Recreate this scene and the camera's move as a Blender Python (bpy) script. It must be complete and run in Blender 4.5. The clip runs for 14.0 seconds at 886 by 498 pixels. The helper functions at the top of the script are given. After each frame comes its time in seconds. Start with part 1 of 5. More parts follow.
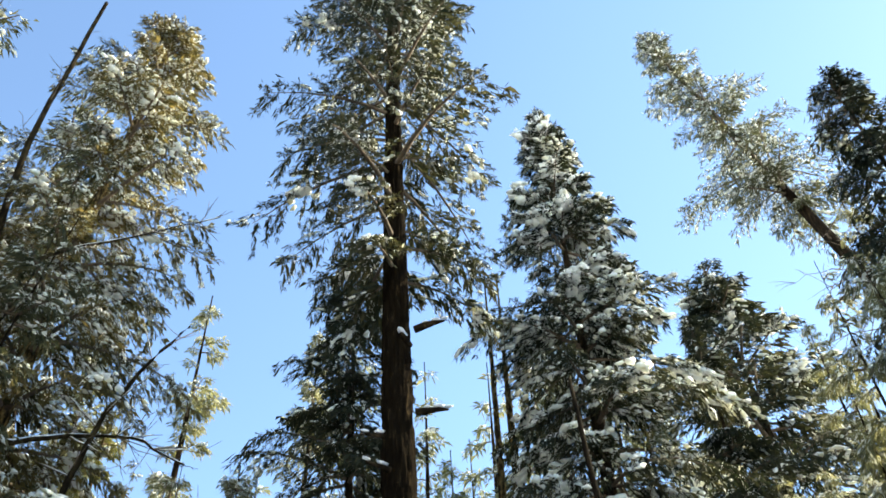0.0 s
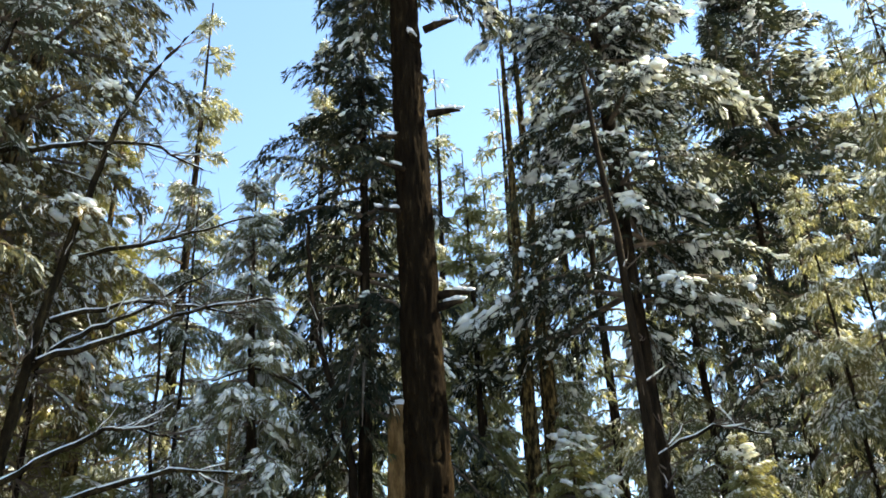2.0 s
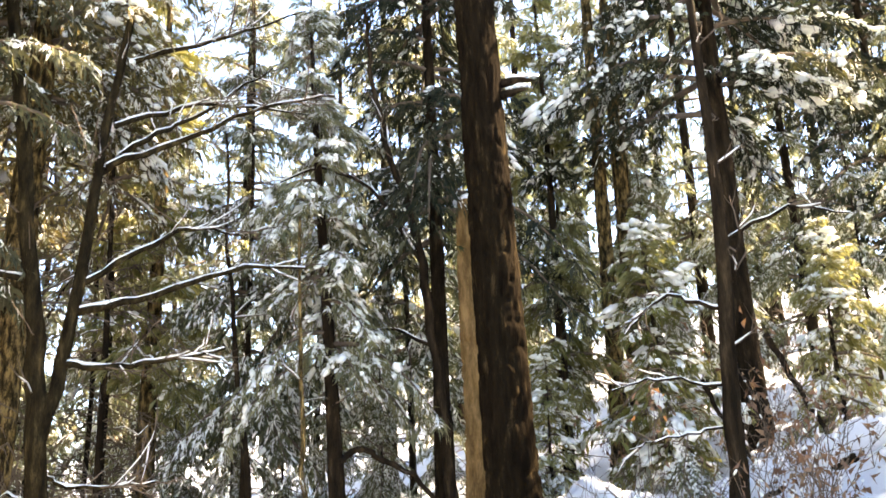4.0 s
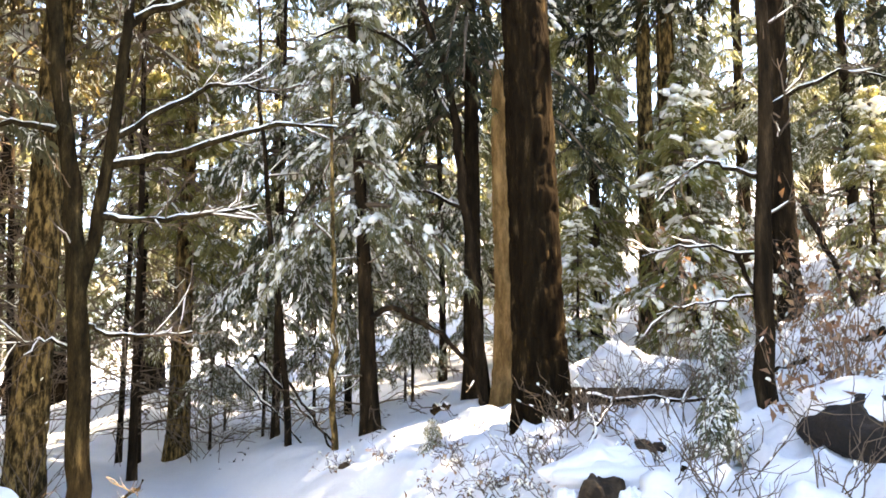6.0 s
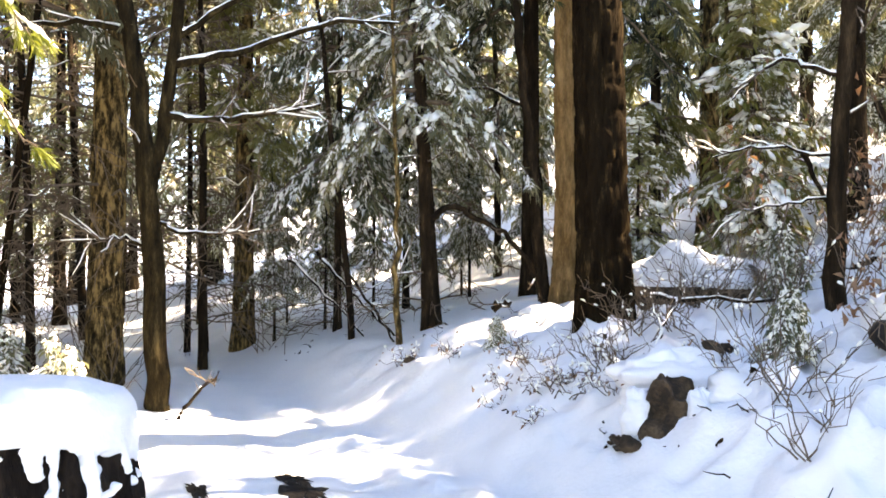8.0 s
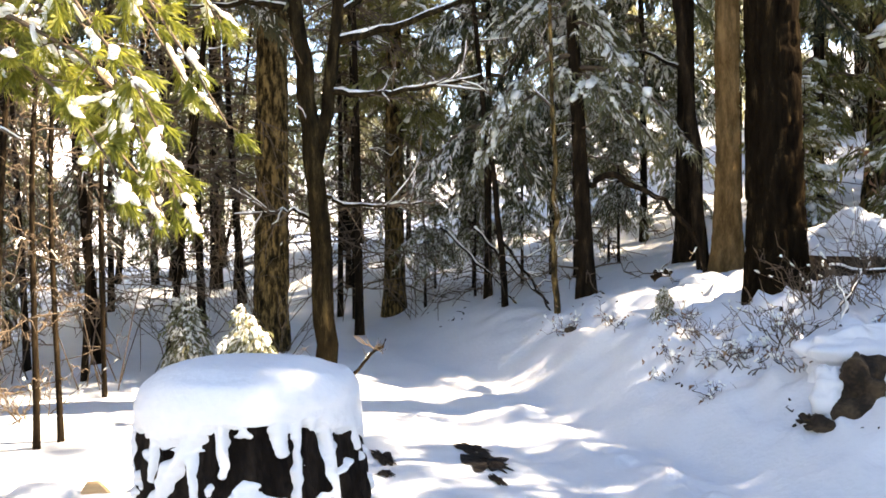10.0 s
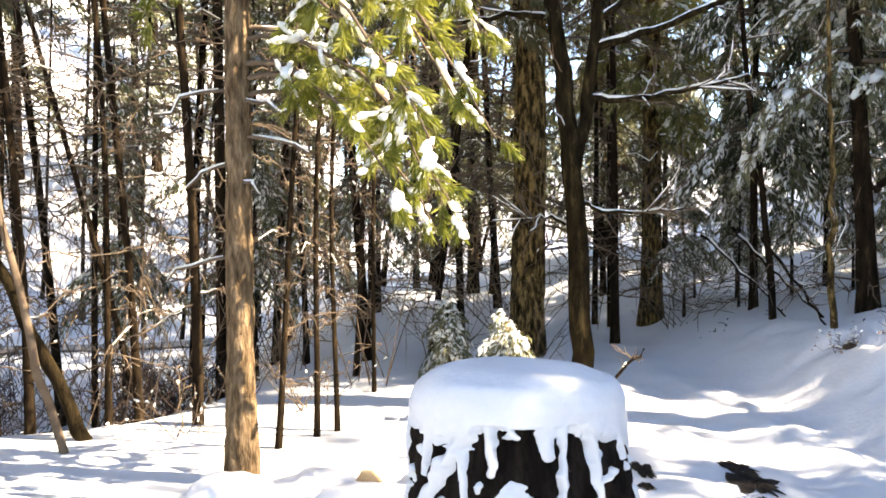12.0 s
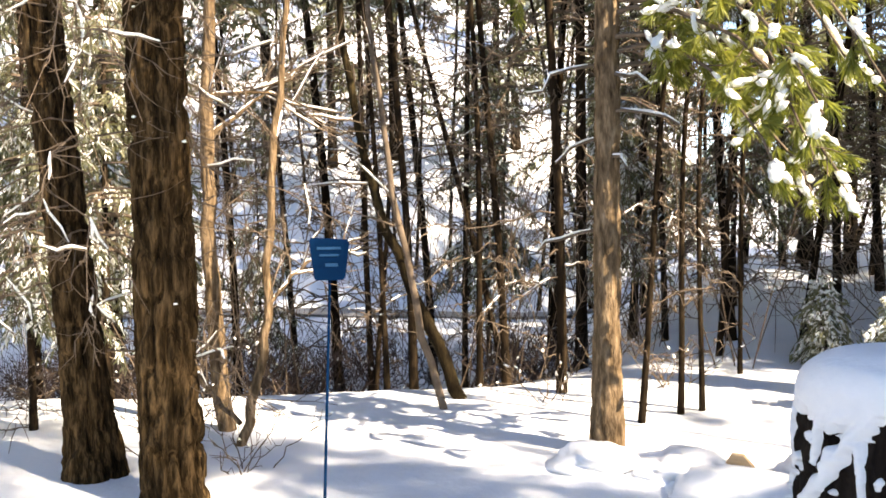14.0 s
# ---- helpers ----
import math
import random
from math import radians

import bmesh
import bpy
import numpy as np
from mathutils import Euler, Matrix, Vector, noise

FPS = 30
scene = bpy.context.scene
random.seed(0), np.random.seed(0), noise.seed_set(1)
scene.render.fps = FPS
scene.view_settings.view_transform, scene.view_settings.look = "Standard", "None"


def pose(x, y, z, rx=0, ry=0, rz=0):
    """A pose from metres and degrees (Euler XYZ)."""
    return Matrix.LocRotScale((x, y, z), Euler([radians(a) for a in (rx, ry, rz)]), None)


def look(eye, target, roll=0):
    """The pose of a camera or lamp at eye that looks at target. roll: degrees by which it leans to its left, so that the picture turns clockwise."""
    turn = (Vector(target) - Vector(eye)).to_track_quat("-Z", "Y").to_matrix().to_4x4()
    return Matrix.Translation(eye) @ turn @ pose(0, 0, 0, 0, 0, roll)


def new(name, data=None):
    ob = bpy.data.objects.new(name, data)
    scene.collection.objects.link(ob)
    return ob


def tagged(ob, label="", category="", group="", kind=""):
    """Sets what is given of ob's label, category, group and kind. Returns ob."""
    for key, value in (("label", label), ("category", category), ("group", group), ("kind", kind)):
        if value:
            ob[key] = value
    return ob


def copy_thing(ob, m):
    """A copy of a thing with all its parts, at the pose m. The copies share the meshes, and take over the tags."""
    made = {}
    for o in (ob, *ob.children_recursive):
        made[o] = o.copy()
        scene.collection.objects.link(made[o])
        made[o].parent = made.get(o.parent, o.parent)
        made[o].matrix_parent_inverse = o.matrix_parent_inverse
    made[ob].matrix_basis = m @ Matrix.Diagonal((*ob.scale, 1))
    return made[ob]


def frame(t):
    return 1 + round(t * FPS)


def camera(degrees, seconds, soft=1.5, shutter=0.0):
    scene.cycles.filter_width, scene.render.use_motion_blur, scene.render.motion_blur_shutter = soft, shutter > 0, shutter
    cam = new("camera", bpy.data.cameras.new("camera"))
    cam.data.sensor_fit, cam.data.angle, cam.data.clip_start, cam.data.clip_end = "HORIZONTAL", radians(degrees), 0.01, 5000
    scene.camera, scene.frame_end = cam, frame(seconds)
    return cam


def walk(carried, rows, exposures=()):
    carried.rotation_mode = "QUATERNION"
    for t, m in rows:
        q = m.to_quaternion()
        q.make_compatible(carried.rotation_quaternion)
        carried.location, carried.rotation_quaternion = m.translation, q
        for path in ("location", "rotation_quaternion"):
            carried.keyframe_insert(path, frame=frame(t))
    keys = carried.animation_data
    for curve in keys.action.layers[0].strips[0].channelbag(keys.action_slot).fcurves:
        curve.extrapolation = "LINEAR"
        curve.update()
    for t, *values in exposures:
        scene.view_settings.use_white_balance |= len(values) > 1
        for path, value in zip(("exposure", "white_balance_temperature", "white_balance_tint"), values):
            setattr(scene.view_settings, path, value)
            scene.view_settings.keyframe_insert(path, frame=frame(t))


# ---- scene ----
cam = camera(53.94, 14.0, soft=1.7, shutter=0.0)
walk(cam, [
    (0.0, pose(0.076, 0.224, 1.656, 137.519, 1.830, -11.176)),
    (0.5, pose(0.066, 0.204, 1.661, 140.424, 1.857, -8.928)),
    (1.0, pose(0.099, 0.218, 1.617, 137.870, 2.376, -8.243)),
    (1.5, pose(0.090, 0.273, 1.579, 128.868, 2.621, -9.347)),
    (2.0, pose(0.073, 0.323, 1.583, 118.739, 2.255, -10.036)),
    (2.5, pose(0.043, 0.396, 1.564, 114.402, 1.913, -7.960)),
    (2.7, pose(0.062, 0.401, 1.564, 112.836, 1.943, -7.356)),
    (4.8, pose(0.329, 0.592, 1.512, 102.841, 1.692, -3.346)),
    (5.0, pose(0.328, 0.575, 1.508, 101.805, 1.396, -3.276)),
    (5.5, pose(0.326, 0.594, 1.490, 99.389, 0.668, -3.171)),
    (6.0, pose(0.299, 0.603, 1.488, 97.537, 0.360, -2.469)),
    (6.5, pose(0.293, 0.622, 1.479, 95.747, 0.120, -1.500)),
    (7.0, pose(0.296, 0.631, 1.482, 94.363, 0.083, 0.044)),
    (7.2, pose(0.292, 0.621, 1.488, 93.488, 0.031, 0.328)),
    (9.3, pose(-0.267, 0.497, 1.666, 88.181, -0.011, 0.350)),
    (9.5, pose(-0.274, 0.498, 1.666, 88.128, 0.087, 2.198)),
    (10.0, pose(-0.288, 0.493, 1.672, 87.745, 0.560, 8.136)),
    (10.5, pose(-0.294, 0.488, 1.672, 88.080, 0.952, 13.592)),
    (11.0, pose(-0.311, 0.486, 1.671, 88.188, 0.540, 17.104)),
    (11.5, pose(-0.328, 0.464, 1.671, 87.903, 0.449, 20.925)),
    (12.0, pose(-0.349, 0.457, 1.675, 88.329, 0.533, 24.493)),
    (12.5, pose(-0.368, 0.441, 1.670, 87.986, 1.299, 29.084)),
    (13.0, pose(-0.400, 0.416, 1.666, 87.455, 0.656, 36.502)),
    (13.5, pose(-0.421, 0.392, 1.663, 86.905, 0.455, 42.265)),
    (14.0, pose(-0.440, 0.386, 1.662, 87.011, 0.840, 47.197)),
], exposures=[(0.0, 1.85, 6900, 2), (0.5, 1.75, 6500, -4), (1.0, 1.5, 6200, -6), (1.5, 1.6, 6400, -3), (2.0, 2.1, 6850, 4), (2.5, 2.75, 7300, 11), (2.7, 2.9, 7400, 12), (5.0, 3.55, 8100, 16), (7.0, 3.5, 8150, 16), (9.5, 2.75, 7900, 15), (12.0, 2.6, 7600, 15), (14.0, 2.2, 7300, 15)])

# ---- daylight ----
SUN_AZ, SUN_EL = radians(80), radians(42)          # clockwise from +y
SUN_WAY = Vector((math.sin(SUN_AZ) * math.cos(SUN_EL), math.cos(SUN_AZ) * math.cos(SUN_EL), math.sin(SUN_EL)))
world = bpy.data.worlds.new("winter_sky")
scene.world = world
world.use_nodes = True
wt = world.node_tree
sky = wt.nodes.new("ShaderNodeTexSky")
sky.sky_type, sky.sun_disc = "NISHITA", False
sky.sun_elevation, sky.sun_rotation = SUN_EL, SUN_AZ
sky.altitude, sky.air_density, sky.dust_density, sky.ozone_density = 2200, 1.0, 0.3, 1.8
wt.nodes["Background"].inputs["Strength"].default_value = 0.14
wt.links.new(sky.outputs["Color"], wt.nodes["Background"].inputs["Color"])
sun = new("sun", bpy.data.lights.new("sun", "SUN"))
sun.data.energy, sun.data.angle, sun.data.color = 5.0, radians(0.55), (1.0, 0.91, 0.75)
sun.matrix_world = look(SUN_WAY * 60, (0, 0, 0))

# ---- materials ----


def material(name, colours, scale=4.0, rough=0.8, bump=0.3, stretch=(1, 1, 1), fine=40.0, island=0.0, glow=0.0, spec=0.3):
    """A two-scale procedural surface: colours are (position, rgb) stops over noise. glow: the share of light let through."""
    m = bpy.data.materials.new(name)
    m.use_nodes = True
    nt = m.node_tree
    N, link = nt.nodes.new, nt.links.new
    bsdf = nt.nodes["Principled BSDF"]
    bsdf.inputs["Roughness"].default_value = rough
    bsdf.inputs["Specular IOR Level"].default_value = spec
    co = N("ShaderNodeTexCoord")
    mp = N("ShaderNodeMapping")
    mp.inputs["Scale"].default_value = stretch
    link(co.outputs["Object"], mp.inputs["Vector"])
    big, small = N("ShaderNodeTexNoise"), N("ShaderNodeTexNoise")
    big.inputs["Scale"].default_value, big.inputs["Detail"].default_value = scale, 5
    small.inputs["Scale"].default_value, small.inputs["Detail"].default_value = fine, 3
    link(mp.outputs["Vector"], big.inputs["Vector"])
    link(mp.outputs["Vector"], small.inputs["Vector"])
    mix = N("ShaderNodeMath")
    mix.operation = "MULTIPLY_ADD"
    mix.inputs[1].default_value = 0.35
    link(small.outputs["Fac"], mix.inputs[0])
    link(big.outputs["Fac"], mix.inputs[2])
    last = mix.outputs[0]
    if island:
        geo, info, a, b = N("ShaderNodeNewGeometry"), N("ShaderNodeObjectInfo"), N("ShaderNodeMath"), N("ShaderNodeMath")
        a.operation = b.operation = "MULTIPLY_ADD"
        a.inputs[1].default_value, b.inputs[1].default_value = island, island * 0.5
        link(geo.outputs["Random Per Island"], a.inputs[0])
        link(last, a.inputs[2])
        link(info.outputs["Random"], b.inputs[0])
        link(a.outputs[0], b.inputs[2])
        sub = N("ShaderNodeMath")
        sub.operation = "SUBTRACT"
        sub.inputs[1].default_value = island * 0.75
        link(b.outputs[0], sub.inputs[0])
        last = sub.outputs[0]
    ramp = N("ShaderNodeValToRGB")
    while len(ramp.color_ramp.elements) < len(colours):
        ramp.color_ramp.elements.new(0.5)
    for e, (p, c) in zip(ramp.color_ramp.elements, colours):
        e.position, e.color = p, (*c, 1)
    link(last, ramp.inputs["Fac"])
    link(ramp.outputs["Color"], bsdf.inputs["Base Color"])
    if bump:
        bp = N("ShaderNodeBump")
        bp.inputs["Strength"].default_value, bp.inputs["Distance"].default_value = bump, 0.03
        link(mix.outputs[0], bp.inputs["Height"])
        link(bp.outputs["Normal"], bsdf.inputs["Normal"])
    if glow:
        tr, ms = N("ShaderNodeBsdfTranslucent"), N("ShaderNodeMixShader")
        gain = N("ShaderNodeMix")
        gain.data_type, gain.blend_type = "RGBA", "MULTIPLY"
        gain.inputs["Factor"].default_value = 1.0
        gain.inputs[7].default_value = (1.35, 1.3, 0.8, 1)
        link(ramp.outputs["Color"], gain.inputs[6])
        link(gain.outputs[2], tr.inputs["Color"])
        ms.inputs["Fac"].default_value = glow
        link(bsdf.outputs["BSDF"], ms.inputs[1])
        link(tr.outputs["BSDF"], ms.inputs[2])
        link(ms.outputs["Shader"], nt.nodes["Material Output"].inputs["Surface"])
    return m


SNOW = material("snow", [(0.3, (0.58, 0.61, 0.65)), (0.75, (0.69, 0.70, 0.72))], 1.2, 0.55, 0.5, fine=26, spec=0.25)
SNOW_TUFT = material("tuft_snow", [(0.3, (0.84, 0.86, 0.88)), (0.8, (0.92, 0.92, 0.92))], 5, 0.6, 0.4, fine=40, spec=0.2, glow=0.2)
NEEDLE = material("fir_needles", [(0.25, (0.028, 0.034, 0.021)), (0.55, (0.058, 0.064, 0.04)), (0.9, (0.115, 0.11, 0.066))], 0.7, 0.8, 0, fine=9, island=0.5, spec=0.1, glow=0.3)
# darker copy of the fir needles: the crowns' shade is put into the colour
NEEDLE_SHADED = material("shaded_fir_needles", [(0.3, (0.010, 0.014, 0.009)), (0.65, (0.026, 0.031, 0.019)), (1.0, (0.085, 0.076, 0.042))], 0.7, 0.8, 0, fine=9, island=0.5, spec=0.1, glow=0.25)
# the gold of sun on the crown is put into this needle colour
NEEDLE_WARM = material("sunlit_golden_needles", [(0.25, (0.035, 0.034, 0.018)), (0.55, (0.11, 0.092, 0.045)), (0.9, (0.28, 0.215, 0.10))], 0.7, 0.8, 0, fine=9, island=0.5, spec=0.1, glow=0.35)
NEEDLE_GREY = material("hemlock_needles", [(0.25, (0.05, 0.056, 0.037)), (0.6, (0.125, 0.132, 0.088)), (0.9, (0.26, 0.25, 0.165))], 0.8, 0.8, 0, fine=9, island=0.5, spec=0.1, glow=0.5)
# brightened so the boughs look sunlit where the sun lamp does not reach
NEEDLE_GOLD = material("sunlit_yellow_green_needles", [(0.25, (0.09, 0.10, 0.025)), (0.6, (0.19, 0.182, 0.075)), (0.9, (0.34, 0.32, 0.17))], 0.8, 0.8, 0, fine=9, island=0.5, spec=0.1, glow=0.35)
PINE = material("pine_needles", [(0.25, (0.09, 0.11, 0.02)), (0.6, (0.19, 0.21, 0.042)), (0.9, (0.3, 0.3, 0.08))], 0.8, 0.5, 0, fine=9, island=0.5, glow=0.5)
# next two barks are near-black: the shade on the trunks is in their colour
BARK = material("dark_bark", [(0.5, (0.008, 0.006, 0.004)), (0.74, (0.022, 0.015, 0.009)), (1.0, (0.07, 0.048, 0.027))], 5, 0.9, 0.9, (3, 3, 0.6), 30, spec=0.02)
BARK_RED = material("shaded_furrowed_fir_bark", [(0.5, (0.006, 0.004, 0.0025)), (0.78, (0.013, 0.009, 0.005)), (1.0, (0.07, 0.046, 0.022))], 6, 0.95, 1.0, (3, 3, 0.5), 40, spec=0.01)
# in the next three barks the strong pale mottling is painted sun dapple
BARK_BROWN = material("thick_brown_bark", [(0.48, (0.006, 0.004, 0.002)), (0.66, (0.03, 0.019, 0.009)), (0.9, (0.125, 0.079, 0.037))], 9, 0.95, 1.0, (3, 3, 0.5), 40, spec=0.02)
BARK_MOSS_SUN = material("sun_mottled_mossy_bark", [(0.5, (0.010, 0.007, 0.003)), (0.66, (0.05, 0.033, 0.013)), (0.84, (0.26, 0.175, 0.07))], 11, 0.9, 1.0, (2, 2, 0.6), 60, spec=0.06)
BARK_TAN = material("tan_pine_bark", [(0.4, (0.03, 0.019, 0.010)), (0.66, (0.13, 0.088, 0.05)), (0.92, (0.29, 0.205, 0.125))], 16, 0.85, 1.0, (2, 2, 0.45), 50, spec=0.03)
# raised towards gold: the sun on the snag is put into its colour
BARK_SNAG = material("sunlit_brown_dead_wood", [(0.3, (0.03, 0.017, 0.007)), (0.6, (0.11, 0.066, 0.026)), (0.9, (0.24, 0.15, 0.066))], 6, 0.9, 0.9, (2, 2, 0.6), 40, spec=0.03)
BARK_FORK = material("dark_mossy_bark", [(0.48, (0.007, 0.005, 0.003)), (0.72, (0.022, 0.016, 0.008)), (1.0, (0.085, 0.062, 0.027))], 8, 0.92, 1.0, (2, 2, 0.5), 50, spec=0.03)
TWIG = material("bare_twig", [(0.3, (0.045, 0.033, 0.024)), (0.8, (0.15, 0.112, 0.08))], 8, 0.85, 0.3, fine=60, spec=0.06)
BRUSH = material("grey_brown_brush", [(0.3, (0.022, 0.016, 0.014)), (0.8, (0.075, 0.055, 0.046))], 8, 0.9, 0.2, fine=60, spec=0.04)
DRY = material("dry_leaf", [(0.3, (0.09, 0.045, 0.025)), (0.6, (0.19, 0.10, 0.06)), (0.9, (0.32, 0.21, 0.14))], 3, 0.7, 0, fine=20, island=0.5, glow=0.25)
STUMP_WOOD = material("charred_stump_wood", [(0.3, (0.003, 0.0026, 0.0023)), (0.6, (0.007, 0.0056, 0.0048)), (0.95, (0.026, 0.02, 0.016))], 5, 0.9, 1.0, (2, 2, 0.6), 30, spec=0.02)
ROCK = material("brown_earth_rock", [(0.35, (0.004, 0.003, 0.002)), (0.6, (0.022, 0.014, 0.008)), (0.9, (0.10, 0.066, 0.036))], 6, 0.9, 1.0, fine=40)
SOIL = material("wet_soil", [(0.4, (0.004, 0.0028, 0.002)), (0.7, (0.012, 0.008, 0.0055)), (0.95, (0.035, 0.022, 0.013))], 8, 0.8, 1.0, fine=50)
ASPHALT = material("wet_asphalt", [(0.3, (0.06, 0.06, 0.065)), (0.7, (0.12, 0.12, 0.125))], 1, 0.5, 0.2, fine=60)
BLUE = material("blue_painted_metal", [(0.3, (0.0004, 0.010, 0.036)), (0.8, (0.0008, 0.016, 0.052))], 6, 0.75, 0.1, fine=60, spec=0.03)
PALE = material("pale_lettering", [(0.3, (0.012, 0.05, 0.12)), (0.8, (0.02, 0.07, 0.15))], 6, 0.7, 0, fine=60, spec=0.05)
TAN_BOARD = material("fresh_split_wood", [(0.3, (0.42, 0.27, 0.13)), (0.8, (0.62, 0.43, 0.24))], 9, 0.7, 0.3, (1, 1, 4), 40)

# ---- geometry tools ----
rng = np.random.default_rng(7)


class Geo:
    """Vertices and faces gathered in arrays and turned into one mesh."""

    def __init__(self):
        self.v, self.f, self.n = [], [], 0

    def add(self, verts, faces):
        verts = np.asarray(verts, float).reshape(-1, 3)
        self.v.append(verts)
        self.f.append(np.asarray(faces, int) + self.n)
        self.n += len(verts)

    def mesh(self, name, mat, smooth=True):
        me = bpy.data.meshes.new(name)
        v = np.concatenate(self.v)
        counts = np.concatenate([np.full(len(f), f.shape[1]) for f in self.f])
        loops = np.concatenate([f.ravel() for f in self.f])
        me.vertices.add(len(v))
        me.vertices.foreach_set("co", v.ravel())
        me.loops.add(len(loops))
        me.loops.foreach_set("vertex_index", loops)
        me.polygons.add(len(counts))
        me.polygons.foreach_set("loop_start", np.concatenate([[0], np.cumsum(counts)[:-1]]))
        me.polygons.foreach_set("use_smooth", np.full(len(counts), smooth))
        me.update(calc_edges=True)
        me.materials.append(mat)
        return me


def part(name, geo, mat, parent=None, label="", smooth=True):
    ob = new(name, geo.mesh(name, mat, smooth))
    if parent is not None:
        ob.parent = parent
    return tagged(ob, label)


def thing(name, label, category, group="", at=None):
    ob = new(name)
    ob.empty_display_size = 0.2
    if at is not None:
        ob.matrix_basis = at
    return tagged(ob, label, category, group)


def unit(v):
    return v / np.maximum(np.linalg.norm(v, axis=-1, keepdims=True), 1e-9)


def tube(geo, pts, radii, n=8, rough=0.0, cap=True):
    """A round limb along pts."""
    pts, radii = np.asarray(pts, float), np.asarray(radii, float)
    tang = unit(np.gradient(pts, axis=0))
    ref = np.where(np.abs(tang[:, 2:3]) > 0.9, [[1.0, 0, 0]], [[0, 0, 1.0]])
    u = unit(np.cross(tang, ref))
    w = np.cross(tang, u)
    a = np.linspace(0, 2 * np.pi, n, endpoint=False)
    r = radii[:, None] * (1 + rough * rng.normal(size=(len(pts), n)))
    ring = pts[:, None] + r[..., None] * (np.cos(a)[None, :, None] * u[:, None] + np.sin(a)[None, :, None] * w[:, None])
    i = np.arange(len(pts) - 1)[:, None] * n
    j, k = np.arange(n)[None], (np.arange(n)[None] + 1) % n
    geo.add(ring, np.stack([i + j, i + k, i + n + k, i + n + j], -1).reshape(-1, 4))
    if cap:
        geo.add(ring[-1], np.array([[0, q, q + 1] for q in range(1, n - 1)]))


def value_noise(u, v, nu, nv, seed):
    """Smooth noise on a grid that closes round u; u and v in cells."""
    grid = np.random.default_rng(seed).uniform(0, 1, (nu, nv + 2))
    v = np.mod(v, nv)
    i, j = np.floor(u).astype(int), np.floor(v).astype(int)
    a, c = u - np.floor(u), v - j
    a, c = a * a * (3 - 2 * a), c * c * (3 - 2 * c)
    i0, i1, j1 = i % nu, (i + 1) % nu, np.minimum(j + 1, nv + 1)
    return (grid[i0, j] * (1 - a) + grid[i1, j] * a) * (1 - c) + (grid[i0, j1] * (1 - a) + grid[i1, j1] * a) * c


def furrowed(geo, line, radii, depth, n=84, seed=3):
    """A trunk with deep upright furrows between bark plates, and root flares at its foot."""
    h = line[-1, 2]
    z = np.concatenate([np.linspace(-0.4, min(4, h * 0.4), 170), np.linspace(min(4, h * 0.4), min(9, h * 0.7), 60)[1:], np.linspace(min(9, h * 0.7), h, 30)[1:]])
    c = np.stack([np.interp(z, line[:, 2], line[:, k]) for k in (0, 1)], -1)
    r = np.interp(z, line[:, 2], radii)
    a = np.linspace(0, 2 * np.pi, n, endpoint=False)
    A, Z = np.meshgrid(a / (2 * np.pi), z - z[0])
    nu = max(8, int(2 * np.pi * radii[6] / 0.05))
    warp = 1.6 * (value_noise(A * 8, Z * 2.5, 8, 90, seed) - 0.5)
    f = value_noise(A * nu + warp, Z * 4.6, nu, 140, seed + 1)
    g2 = value_noise(A * nu * 2 + warp, Z * 9, nu * 2, 280, seed + 3)
    ridge = 1 - np.exp(-((f - 0.5) / 0.12) ** 2) - 0.4 * np.exp(-((g2 - 0.5) / 0.1) ** 2) + 0.3 * value_noise(A * nu * 2, Z * 22, nu * 2, 420, seed + 2)
    roots = 0.12 * np.exp(-np.clip(Z - 0.35, 0, None) / 0.3) * (0.4 + value_noise(A * 7, Z * 0, 7, 2, seed + 5))
    R = r[:, None] * (1 + roots) + depth * (ridge - 0.8)
    p = np.stack([c[:, None, 0] + R * np.cos(a), c[:, None, 1] + R * np.sin(a), np.broadcast_to(z[:, None], R.shape)], -1)
    i = np.arange(len(z) - 1)[:, None] * n
    j, k = np.arange(n)[None], (np.arange(n)[None] + 1) % n
    geo.add(p, np.stack([i + j, i + k, i + n + k, i + n + j], -1).reshape(-1, 4))


ICO_V = unit(np.array([(0, 0.526, 0.851), (0, -0.526, 0.851), (0, 0.526, -0.851), (0, -0.526, -0.851), (0.526, 0.851, 0), (-0.526, 0.851, 0), (0.526, -0.851, 0), (-0.526, -0.851, 0), (0.851, 0, 0.526), (-0.851, 0, 0.526), (0.851, 0, -0.526), (-0.851, 0, -0.526)]))
ICO_F = np.array([(i, j, k) for i in range(12) for j in range(i + 1, 12) for k in range(j + 1, 12)
                  if max(np.linalg.norm(ICO_V[i] - ICO_V[j]), np.linalg.norm(ICO_V[j] - ICO_V[k]), np.linalg.norm(ICO_V[i] - ICO_V[k])) < 1.1])
ICO_F = np.array([f if np.dot(np.cross(ICO_V[f[1]] - ICO_V[f[0]], ICO_V[f[2]] - ICO_V[f[0]]), ICO_V[f[0]]) > 0 else f[::-1] for f in ICO_F])


OCT_V = np.array([(1.0, 0, 0), (-1.0, 0, 0), (0, 1.0, 0), (0, -1.0, 0), (0, 0, 1.0), (0, 0, -1.0)])
OCT_F = np.array([(0, 2, 4), (2, 1, 4), (1, 3, 4), (3, 0, 4), (2, 0, 5), (1, 2, 5), (3, 1, 5), (0, 3, 5)])


